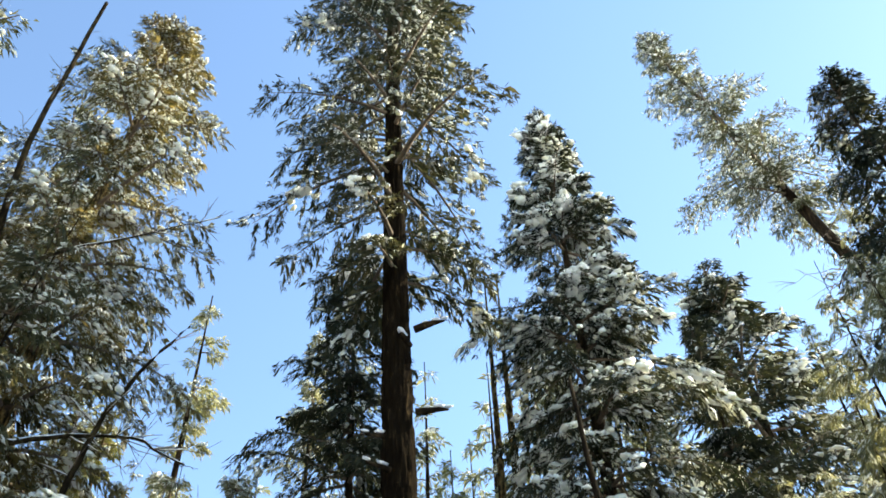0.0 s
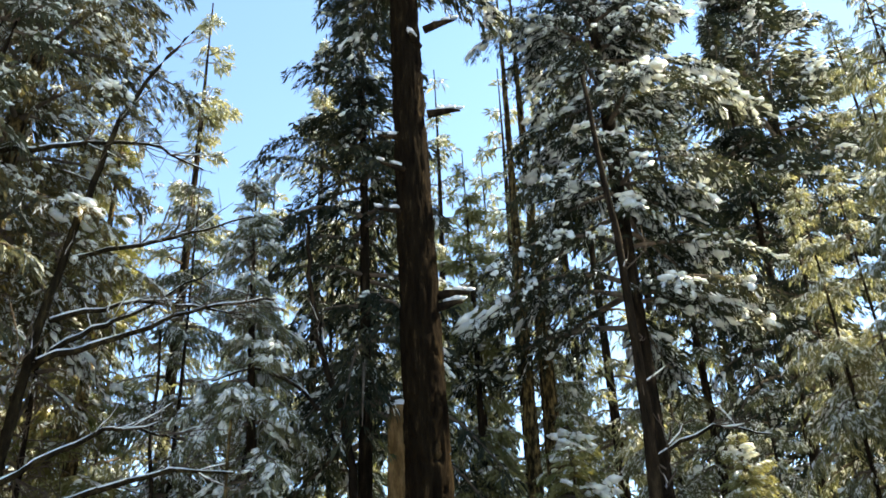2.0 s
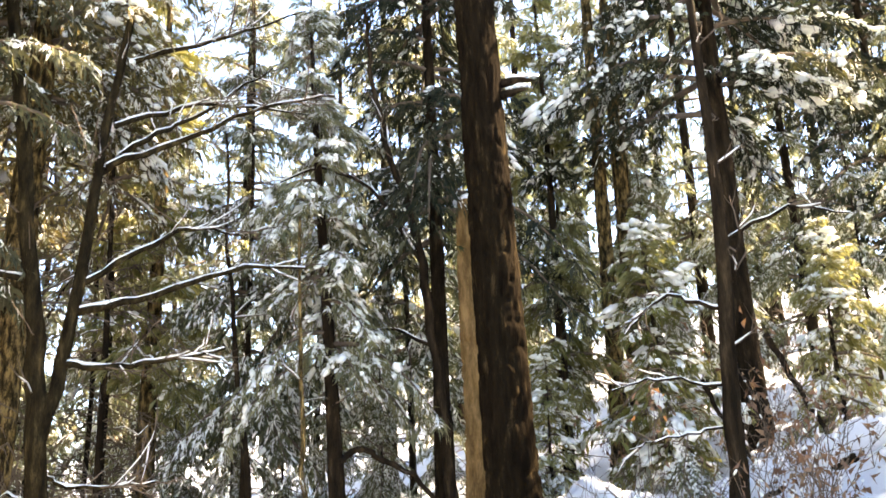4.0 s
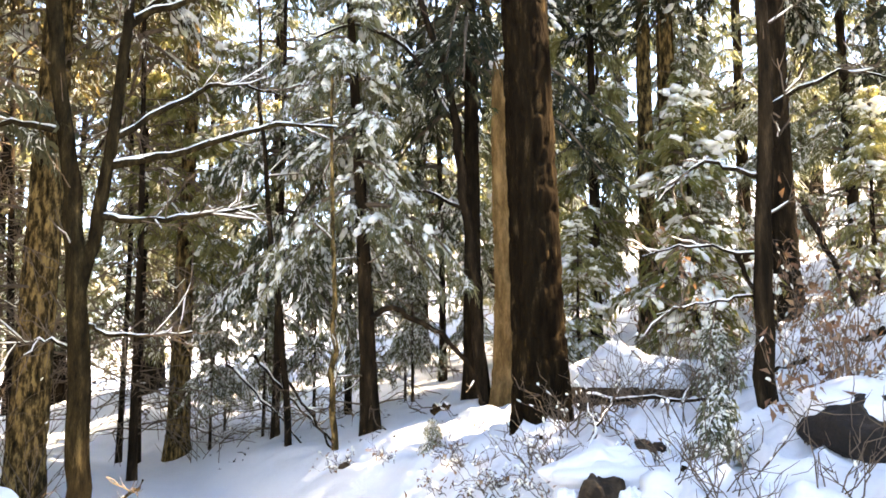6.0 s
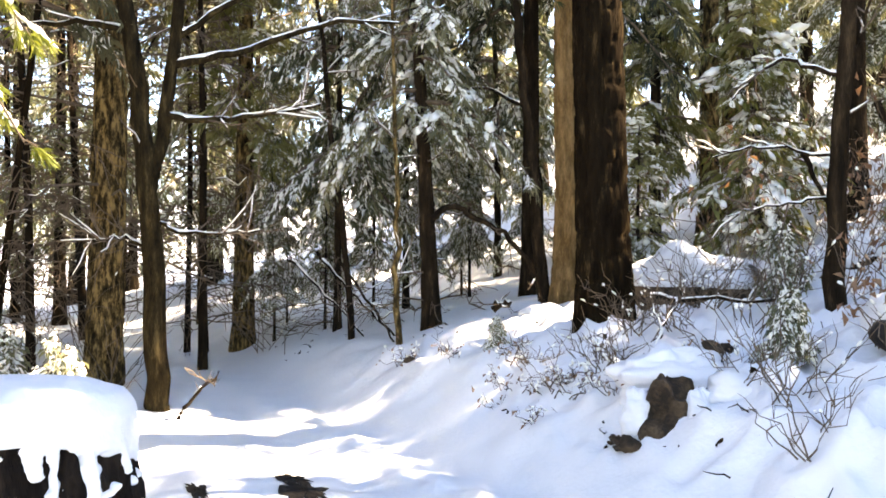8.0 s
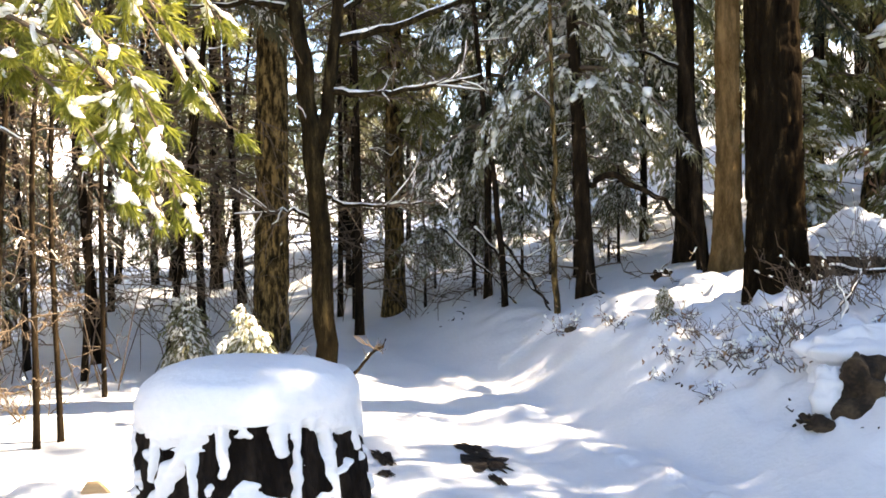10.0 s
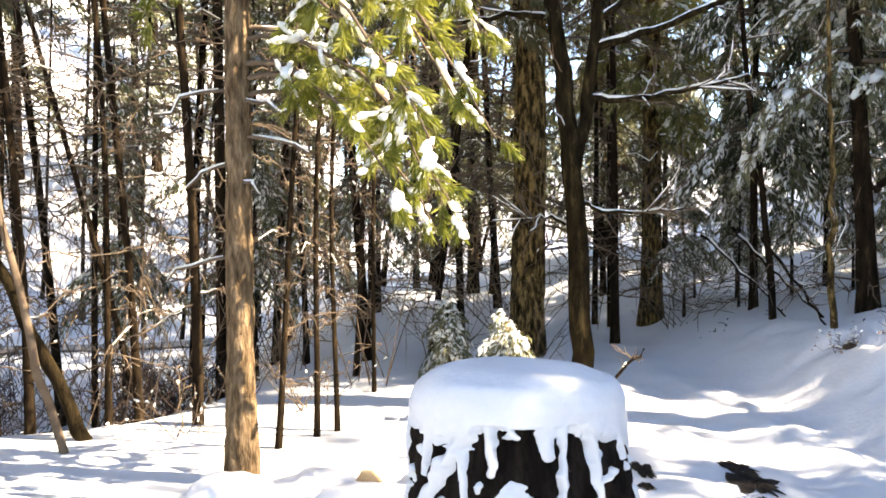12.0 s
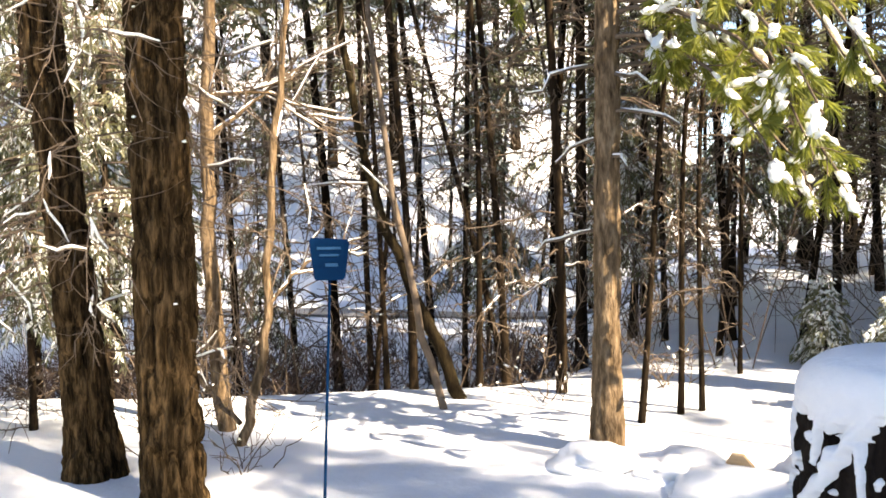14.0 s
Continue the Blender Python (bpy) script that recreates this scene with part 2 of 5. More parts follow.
def lumps(geo, centre, along, size, jitter=0.3, coarse=False):
    """Soft uneven lumps: centre (n,3), along (n,3) their long way, size (n,3) = half length, width, height."""
    n = len(centre)
    if n == 0:
        return
    verts, faces = (OCT_V, OCT_F) if coarse else (ICO_V, ICO_F)
    m = len(verts)
    along = unit(along)
    side = unit(np.cross(along, np.array([0, 0, 1.0]) + 1e-4))
    up = np.cross(side, along)
    v = verts[None] * (1 + jitter * rng.uniform(-1, 1, (n, m, 1)))
    v = v * size[:, None, :]
    p = centre[:, None] + v[..., 0:1] * along[:, None] + v[..., 1:2] * side[:, None] + v[..., 2:3] * up[:, None]
    geo.add(p, (faces[None] + m * np.arange(n)[:, None, None]).reshape(-1, 3))


def blades(geo, base, way, length, width, twist=None):
    """Narrow pointed needle sprays, slightly bent."""
    n = len(base)
    way = unit(way)
    if twist is None:
        twist = rng.normal(size=(n, 3))
    side = unit(np.cross(way, twist))
    mid = base + way * (length * 0.55)[:, None]
    tip = base + way * length[:, None] - np.array([0, 0, 1.0]) * (length * 0.18)[:, None]
    p = np.stack([mid - way * (length * 0.5)[:, None] - side * (width / 2)[:, None], mid + side * (width / 2)[:, None], tip], 1)
    geo.add(p, (np.array([[0, 1, 2]]) + 3 * np.arange(n)[:, None]))


def trunk_line(h, lean=(0, 0), wobble=0.0, n=14):
    t = np.linspace(0, 1, n)
    p = np.stack([lean[0] * t, lean[1] * t, h * t], -1)
    ph = rng.uniform(0, 6.28, 4)
    p[:, 0] += wobble * (np.sin(t * 5 + ph[0]) - math.sin(ph[0])) * t
    p[:, 1] += wobble * (np.sin(t * 6 + ph[1]) - math.sin(ph[1])) * t
    return p


def flare(h, r, n, root=0.35, tip=0.06):
    z = np.linspace(0, 1, n) * h
    return r * (np.clip(1 - z / h, tip, 1) ** 0.8 + root * np.exp(-z / 0.35))


def conifer(name, label, h, r_trunk, crown, reach, n_branch, n_blade, needle=None, bark=None, droop=0.35, snow=0.35, blade=0.16, lean=(0, 0), wobble=0.05,
            dead=0, low=0.0, gaps=0.25, group="forest conifers", lump=1.0, profile=0.75, trunk_n=14, spread=1.0, bare=2, pads=0, furrow=0.0, lay=0.5, dust=0.3, fat=1.0, core=2, coarse=False):
    """A conifer at the origin: tapered trunk, limbs in whorls, sprays of needles on side twigs, and snow lying on them.
    crown: height where it begins; reach: longest limb; dead: bare dead limbs under the crown; low: how far the crown's foot thins out."""
    tree = thing(name, label, "tree", group)
    line = trunk_line(h, lean, wobble, trunk_n * 2)
    g = Geo()
    if furrow:
        furrowed(g, line, flare(h, r_trunk, trunk_n * 2, 0.1), furrow)
    else:
        tube(g, np.vstack([[0, 0, -0.5], line]), np.concatenate([[r_trunk * 1.5], flare(h, r_trunk, trunk_n * 2)]), 12 if r_trunk < 0.2 else 20, 0.03)
    part("trunk", g, bark or BARK, tree)
    at_z = lambda z: np.stack([np.interp(z, line[:, 2], line[:, k]) for k in range(3)], -1)
    nb = n_branch
    q = np.sort(rng.uniform(0, 1, nb) ** 0.9)
    zb = crown + (h * 0.985 - crown) * q
    az = np.arange(nb) * 2.399 + rng.normal(0, 0.5, nb)
    L = reach * ((1 - q) ** profile * np.clip(q / max(low, 1e-3), 0.45, 1) * rng.uniform(0.6, 1.12, nb) + 0.05)
    L *= np.where(rng.uniform(size=nb) < gaps, 0.55, 1)
    out = np.stack([np.cos(az), np.sin(az), 0 * az], -1)
    rise = 0.35 * q + rng.normal(0.02, 0.1, nb)
    sag = droop * (1.25 - q) * rng.uniform(0.7, 1.3, nb)

    def on(i, s):
        p = at_z(zb[i]) + out[i] * (L[i] * s)[:, None]
        p[:, 2] += L[i] * (rise[i] * s - sag[i] * s * s)
        return p

    def along(i, s):
        d = out[i].copy()
        d[:, 2] = rise[i] - 2 * sag[i] * s
        return unit(d)

    g, gs = Geo(), Geo()
    for i in range(nb):
        s = np.linspace(0, 0.95, 5)
        r = np.linspace(0.018 + 0.012 * L[i], 0.005, 5)
        tube(g, on(np.full(5, i), s), r, 4, 0.0, False)
    for i in range(dead):
        z0 = rng.uniform(0.12, 1.0) * crown
        a, l = rng.uniform(0, 6.28), rng.uniform(0.2, 1.3) * reach * 0.7
        o = np.array([math.cos(a), math.sin(a), 0])
        s = np.linspace(0, 1, 6)[:, None]
        p = at_z(np.array([z0])) + o * l * s + np.array([0, 0, 1]) * l * (rng.uniform(-0.1, 0.4) * s - rng.uniform(0.0, 0.7) * s * s) + rng.normal(0, 0.07, (6, 3)) * s
        tube(g, p, np.linspace(0.005 + r_trunk * 0.07, 0.003, 6), 4, 0, False)
        for k in range(5):
            j = rng.integers(1, 6)
            w = unit(o + rng.normal(0, 0.8, 3)) * l * rng.uniform(0.15, 0.5)
            tube(g, np.stack([p[j], p[j] + w * 0.5 + [0, 0, 0.02], p[j] + w - [0, 0, 0.05]]), [0.008, 0.006, 0.003], 3, 0, False)
        if rng.uniform() < snow * 0.4:
            e = rng.integers(2, 5)
            tube(gs, p[1:e + 1] + [0, 0, 0.008], np.linspace(0.010, 0.005, e) * rng.uniform(0.5, 1.3, e), 5, 0.15)
    tagged(part("branchwork", g, TWIG, tree), kind="stuff")
    # side twigs: slots along every limb, left and right
    slots = 13
    b = rng.choice(nb, n_blade, p=L / L.sum())
    k = rng.integers(bare, slots, n_blade)
    sd = rng.choice([-1.0, 1.0], n_blade)
    key = (b * slots + k) * 2 + (sd > 0)
    table = rng.uniform(-1, 1, (nb * slots * 2, 4))
    tk = table[key]
    s = np.clip((k + 0.5 * tk[:, 0]) / slots, 0.08, 1.0)
    ax = along(b, s)
    lat = unit(np.cross(ax, np.array([0, 0, 1.0]))) * sd[:, None]
    tw = unit(ax * 0.75 + lat * (0.85 + 0.25 * tk[:, 1:2]) + np.array([0, 0, 1.0]) * (-0.28 * droop * 2 + 0.22 * tk[:, 2:3]))
    tl = L[b] * 0.34 * spread * (1.15 - 0.75 * s) * (1 + 0.35 * tk[:, 3]) + 0.06
    u = (rng.integers(1, 6, n_blade) - 0.5 + rng.normal(0, 0.12, n_blade)) / 5
    p = on(b, s) + tw * (tl * u)[:, None]
    p[:, 2] -= droop * 0.5 * tl * u * u
    way = tw * 0.75 + rng.normal(0, 0.5, (n_blade, 3)) + np.array([0, 0, -0.25 - droop * 0.6])
    g = Geo()
    # the dense middle of every side spray
    kc = np.repeat(np.unique(key), core)
    if len(kc):
        cb, ck, cs, ct = kc // (slots * 2), (kc // 2) % slots, np.where(kc % 2, 1.0, -1.0), table[kc]
        sc = np.clip((ck + 0.5 * ct[:, 0]) / slots, 0.08, 1.0)
        ca = along(cb, sc)
        cw = unit(ca * 0.75 + unit(np.cross(ca, np.array([0, 0, 1.0]))) * cs[:, None] * (0.85 + 0.25 * ct[:, 1:2]) + np.array([0, 0, 1.0]) * (-0.28 * droop * 2 + 0.22 * ct[:, 2:3]))
        cl = L[cb] * 0.34 * spread * (1.15 - 0.75 * sc) * (1 + 0.35 * ct[:, 3]) + 0.06
        n_c = len(kc)
        cu = rng.uniform(0.0, 0.75, n_c) * cl
        cl = np.minimum(cl, 0.24) * rng.uniform(0.6, 1.1, n_c)
        blades(g, on(cb, sc) + cw * cu[:, None] + rng.normal(0, 0.03, (n_c, 3)), cw + rng.normal(0, 0.22, (n_c, 3)) + np.array([0, 0, -0.15 - 0.3 * droop]), cl, np.clip(cl * 0.3, 0.03, 0.06), np.array([0, 0, 1.0]) + rng.normal(0, 0.6, (n_c, 3)))
    ln = blade * rng.uniform(0.6, 1.3, n_blade)
    blades(g, p + rng.normal(0, 0.012, (n_blade, 3)), way, ln, ln * fat * rng.uniform(0.11, 0.19, n_blade))
    tagged(part("crown", g, needle or NEEDLE, tree), kind="stuff")
    # snow: lumps on a share of the twigs, and a dusting of thin flakes
    keys = np.unique(key)
    keys = keys[rng.uniform(size=len(keys)) < snow * lay]
    kb, kk, ks = keys // (slots * 2), (keys // 2) % slots, np.where(keys % 2, 1.0, -1.0)
    tk = table[keys]
    s = np.clip((kk + 0.5 * tk[:, 0]) / slots, 0.08, 1.0)
    ax = along(kb, s)
    lat = unit(np.cross(ax, np.array([0, 0, 1.0]))) * ks[:, None]
    tw = unit(ax * 0.75 + lat * (0.85 + 0.25 * tk[:, 1:2]) + np.array([0, 0, 1.0]) * (-0.28 * droop * 2 + 0.22 * tk[:, 2:3]))
    tl = L[kb] * 0.34 * spread * (1.15 - 0.75 * s) * (1 + 0.35 * tk[:, 3]) + 0.06
    for u, f in ((0.4, 0.34), (0.65, 0.4), (0.88, 0.3)):
        c = on(kb, s) + tw * (tl * u)[:, None]
        c[:, 2] += 0.02 - droop * 0.5 * tl * u * u
        c += rng.normal(0, 0.02, c.shape) * lump
        m = rng.uniform(0.4, 1.2, len(c)) * lump
        lumps(gs, c, tw + [0, 0, -0.25], np.stack([np.clip(tl * f, 0.025, 0.085) * m, np.clip(tl * 0.2, 0.02, 0.045) * m, np.clip(tl * 0.14, 0.014, 0.03) * m], -1), 0.6, coarse)
    nd = int(n_blade * snow * dust)
    if nd:
        laden = np.flatnonzero((rng.uniform(size=len(table)) < 0.15 + snow * 0.8)[key])
        j = rng.choice(laden, nd)
        ln2 = np.minimum(blade * rng.uniform(0.4, 0.9, nd), 0.11)
        blades(gs, p[j] + [0, 0, 0.02], way[j] + [0, 0, 0.15], ln2, ln2 * 0.3, np.array([0, 0, 1.0]) + rng.normal(0, 0.5, (nd, 3)))
    if pads:
        i = rng.choice(nb, pads, p=(1 - q) ** 0.5 / ((1 - q) ** 0.5).sum())
        i = np.repeat(i, 12)
        s = np.clip(np.repeat(rng.uniform(0.45, 0.95, pads), 12) + rng.normal(0, 0.06, len(i)), 0.1, 1)
        c = on(i, s) + rng.normal(0, 0.085, (len(i), 3)) * [1, 1, 0.8] + [0, 0, -0.01]
        m = rng.uniform(0.6, 1.3, len(i))
        lumps(gs, c, along(i, s), np.stack([0.09 * m, 0.06 * m, 0.034 * m], -1) * min(lump, 1.3), 0.6)
    if gs.n:
        tagged(part("snow", gs, SNOW_TUFT, tree, "snow lying on the boughs"), kind="stuff")
    return tree


def plant(tree, x, y, turn=0.0, size=1.0, tall=1.0, sink=0.08):
    """Stand a finished thing at a place of the plan."""
    tree.matrix_basis = Matrix.LocRotScale((x, y, float(surface(x, y)) - sink), Euler((0, 0, radians(turn))), (size, size, size * tall))
    return tree


def again(tree, x, y, turn=0.0, size=1.0, tall=1.0, sink=0.08, tilt=0.0):
    lean = [radians(a) for a in rng.normal(0, tilt, 2)]
    m = Matrix.LocRotScale((x, y, float(surface(x, y)) - sink), Euler((lean[0], lean[1], radians(turn))), (size, size, size * tall))
    keep = tree.scale.copy()
    tree.scale = (1, 1, 1)
    ob = copy_thing(tree, m)
    tree.scale = keep
    return ob


# ---- ground ----
def sstep(a, b, x):
    t = np.clip((x - a) / (b - a), 0.0, 1.0)
    return t * t * (3 - 2 * t)


def soft(v):
    """A ramp with a rounded foot."""
    return 0.5 * (v + np.sqrt(v * v + 0.014))


def trail_axes(x, y):
    """Across the trail, to the right of the bank's toe, and along it."""
    return (x - 0.84) * 0.86 + (y - 5.7) * 0.51, -(x - 0.84) * 0.51 + (y - 5.7) * 0.86


def height(x, y):
    """Height of the snow over the plan: trail, bank to the right, gully and far hillside to the left."""
    x, y = np.asarray(x, float), np.asarray(y, float)
    s, l = trail_axes(x, y)
    z = 0.03 * np.maximum(l - 2, 0) * sstep(30, 8, l)
    low = 1 - 0.42 * sstep(1.5, 7.5, l)                # the cut bank runs out along the trail
    bank = low * (0.82 * (soft(s) - soft(s - 0.8)) + 0.30 * (soft(s - 0.8) - soft(s - 1.95))) + 0.16 * (soft(s - 1.95) - soft(s - 4.0)) + 0.30 * np.clip(soft(s - 4.0), 0, 40)
    z = z + bank * sstep(-14, 0, l + 12)
    # left of the trail: a gentle verge, then a gully, a road and a steep hillside
    a = -0.73 * x + 0.68 * y                            # distance towards the far left
    side = sstep(-3.0, -7.0, s)
    d = a - 8.4
    gully = -0.02 * np.clip(a - 4, 0, 4.4) - 0.30 * np.clip(d, 0, 4) + 0.01 * np.clip(d - 4, 0, 9)
    hill = 0.62 * np.clip(a - 24.5, 0, 45)
    z = z + side * (gully + hill)
    return z


def lumpy(x, y, cell, seed):
    """Even noise over the plan, from -1 to 1."""
    return 2 * value_noise(x / cell + 300, y / cell + 300, 512, 512, seed) - 1


def drifts(x, y):
    """Small unevenness of the snow: pillows on the bank, churned snow along its toe, ruts on the trail."""
    x, y = np.asarray(x, float), np.asarray(y, float)
    z = 0.012 * np.sin(1.7 * x + 0.6 * y) * np.sin(1.1 * y - 0.7 * x + 1) + 0.010 * lumpy(x, y, 0.31, 2) + 0.006 * lumpy(x, y, 0.13, 3)
    s, l = trail_axes(x, y)
    near = sstep(30, 14, np.hypot(x, y))
    pillow = 0.10 * lumpy(x, y, 0.5, 4) + 0.10 * (0.6 - 2 * np.abs(lumpy(x, y, 0.24, 5))) + 0.045 * lumpy(x, y, 0.11, 6)
    z = z + pillow * sstep(0.15, 0.9, s) * near * (0.3 + 0.7 * sstep(4.5, 1.8, l))
    z = z + (0.012 * lumpy(x, y, 0.16, 7) + 0.03 * lumpy(x, y, 0.45, 8)) * sstep(0.0, 0.5, s) * near
    z = z + (0.04 + 0.045 * lumpy(x, y, 0.11, 9)) * np.exp(-((s + 0.3) / 0.14) ** 2) * sstep(5.5, 2.5, l)
    for c in (-0.75, -1.95):
        z = z - (0.03 + 0.014 * lumpy(x, y, 0.14, 10)) * np.exp(-((s - c) / 0.17) ** 2) + 0.018 * np.exp(-((s - c - 0.3) / 0.12) ** 2)
    return z


def surface(x, y):
    """The snow's true height."""
    r = np.hypot(x, y)
    return height(x, y) + drifts(x, y) * sstep(60, 25, r) + 0.4 * np.sin(x * 0.31) * np.sin(y * 0.27) * sstep(14, 30, r)


def ground_sheet():
    az = np.concatenate([np.linspace(-100, 62, 430), np.linspace(62, 260, 60)[1:-1]])
    r = np.concatenate([np.linspace(0.0, 2.5, 12), np.geomspace(2.6, 30, 290), np.geomspace(31, 4000, 50)])
    R, A = np.meshgrid(r, np.radians(az), indexing="ij")
    x, y = R * np.sin(A), R * np.cos(A)
    z = surface(x, y)
    n, m = len(r), len(az)
    i, j = np.arange(n - 1)[:, None] * m, np.arange(m)[None]
    k = (j + 1) % m
    g = Geo()
    g.add(np.stack([x, y, z], -1), np.stack([i + j, i + m + j, i + m + k, i + k], -1).reshape(-1, 4)[:, ::-1])
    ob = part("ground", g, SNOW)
    return tagged(ob, "snow-covered forest floor with a trail and a bank", "ground", kind="structure")


ground_sheet()

# ---- the large trees ----
HERO = "large trees near the trail"
main_tree = conifer("fir_tree", "tall old fir with dark furrowed bark, snow in its crown", 24, 0.24, 9.0, 2.75, 110, 110000, needle=NEEDLE_SHADED, bark=BARK_RED, droop=0.42, snow=0.25, lump=0.9, pads=30, core=4, dust=0.6, blade=0.1,
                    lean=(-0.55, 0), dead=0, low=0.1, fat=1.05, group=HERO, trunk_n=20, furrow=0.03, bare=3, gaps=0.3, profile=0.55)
plant(main_tree, 1.51, 8.37, sink=0.02)
left_fir = conifer("fir_tree", "big fir with a dense snowy crown lit golden at the top", 19.6, 0.2, 6.2, 2.85, 140, 100000, needle=NEEDLE_WARM, droop=0.45, snow=0.42, dust=1.4, blade=0.1, lean=(0.5, 0.1), dead=14, fat=1.05, group=HERO, bark=BARK_MOSS_SUN, furrow=0.02, pads=60, lump=0.9, lay=0.6, core=4, profile=0.6)
plant(left_fir, -3.68, 10.1, 40)
right_fir = conifer("fir_tree", "snow-laden fir with a pointed top on the slope", 17.6, 0.16, 4.4, 3.2, 140, 100000, dust=0.35, needle=NEEDLE_SHADED, droop=0.45, snow=0.4, blade=0.12, fat=1.05, group=HERO, lump=1.25, lay=0.8, pads=130, core=4, profile=0.95)
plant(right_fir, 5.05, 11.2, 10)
slope_fir = conifer("fir_tree", "dark fir with hanging boughs on the slope", 10.8, 0.16, 1.0, 3.4, 120, 76000, dust=0.35, needle=NEEDLE_SHADED, droop=0.5, snow=0.32, blade=0.105, fat=1.05, group=HERO, pads=50, lump=1.0, core=4)
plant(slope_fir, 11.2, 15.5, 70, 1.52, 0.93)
behind_fir = conifer("fir_tree", "dark shaded fir standing close behind the old one", 13.5, 0.12, 3.8, 2.3, 110, 60000, core=3, needle=NEEDLE_SHADED, droop=0.6, snow=0.16, blade=0.105, fat=1.05, group=HERO)
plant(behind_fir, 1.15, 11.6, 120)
gold_fir = conifer("fir_tree", "fir with yellow-green sunlit boughs", 10.3, 0.15, 2.6, 1.25, 80, 24000, needle=NEEDLE_GOLD, droop=0.4, snow=0.2, blade=0.105, fat=1.0, group=HERO, bark=BARK_MOSS_SUN, dead=22)
plant(gold_fir, -2.68, 12.4, 0)
small_fir = conifer("fir_tree", "slender snowy fir with a thin dark trunk", 7.6, 0.1, 2.2, 1.2, 70, 15000, core=1, needle=NEEDLE_GREY, droop=0.6, snow=0.5, dust=1.2, blade=0.105, fat=1.0, group=HERO, dead=16, lean=(-0.3, 0))
plant(small_fir, -0.08, 10.35, 0)
leaning_fir = conifer("fir_tree", "tall fir leaning over, bare dead limbs under its crown", 26, 0.26, 14.0, 2.8, 100, 34000, dust=0.9, droop=0.3, snow=0.4, blade=0.14, fat=1.2, group=HERO, dead=70, lean=(-4.0, 3.4), low=0.15, gaps=0.45)
plant(leaning_fir, 15.1, 10.8, 0)
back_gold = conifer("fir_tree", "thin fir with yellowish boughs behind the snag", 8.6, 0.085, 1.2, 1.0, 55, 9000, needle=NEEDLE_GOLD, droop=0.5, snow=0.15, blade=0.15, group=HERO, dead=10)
plant(back_gold, 2.84, 12.1, 0)
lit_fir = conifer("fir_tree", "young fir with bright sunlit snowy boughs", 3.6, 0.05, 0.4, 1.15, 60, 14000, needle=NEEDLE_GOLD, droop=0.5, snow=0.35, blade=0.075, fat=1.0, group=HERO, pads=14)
plant(lit_fir, 3.75, 10.8, 0)

# ---- kinds that repeat through the woods ----
hemlock = conifer("hemlock_tree", "young hemlock with drooping grey-green snowy boughs", 8.5, 0.05, 1.1, 1.2, 65, 7500, needle=NEEDLE_GREY, droop=0.75, snow=0.5, blade=0.135, fat=1.15, dead=10, gaps=0.4, lay=0.11, dust=2.4, lump=1.0, core=1, coarse=True)
plant(hemlock, -1.3, 11.6, 0)
far_fir = conifer("fir_tree", "snowy fir deep in the woods", 17, 0.17, 2.6, 2.5, 75, 10500, needle=NEEDLE_GREY, droop=0.45, snow=0.42, blade=0.19, fat=1.15, dead=12, gaps=0.4, lay=0.1, dust=1.4, lump=1.3, coarse=True)
plant(far_fir, -2.2, 17.5, 0)
grey_fir = conifer("fir_tree", "frosted grey-green fir deep in the woods", 15, 0.13, 1.6, 2.0, 75, 10500, needle=NEEDLE_GREY, droop=0.55, snow=0.5, blade=0.17, fat=1.15, dead=10, gaps=0.4, lay=0.1, dust=1.6, lump=1.3, coarse=True)
plant(grey_fir, 0.6, 16.5, 0)
hill_fir = conifer("fir_tree", "snowy fir far off among the trees", 16, 0.16, 2.0, 2.5, 55, 3400, needle=NEEDLE_GREY, droop=0.45, snow=0.65, blade=0.3, fat=1.6, dead=6, gaps=0.4, lay=0.05, dust=1.8, lump=2.0, core=1, coarse=True)
plant(hill_fir, -0.5, 25, 10)
POLE = dict(droop=0.3, snow=0.3, blade=0.15, fat=1.2, core=1, lay=0.2, dust=1.0, lump=1.1, coarse=True)
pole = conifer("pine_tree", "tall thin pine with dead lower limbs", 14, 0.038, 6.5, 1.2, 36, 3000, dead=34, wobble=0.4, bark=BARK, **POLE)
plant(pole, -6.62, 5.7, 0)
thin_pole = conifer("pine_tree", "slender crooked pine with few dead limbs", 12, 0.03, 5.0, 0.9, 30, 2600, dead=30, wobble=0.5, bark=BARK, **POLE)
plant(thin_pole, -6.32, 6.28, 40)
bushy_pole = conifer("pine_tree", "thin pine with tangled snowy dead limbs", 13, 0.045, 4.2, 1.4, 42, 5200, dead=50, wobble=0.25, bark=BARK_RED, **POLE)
plant(bushy_pole, -8.98, 5.17, 15)

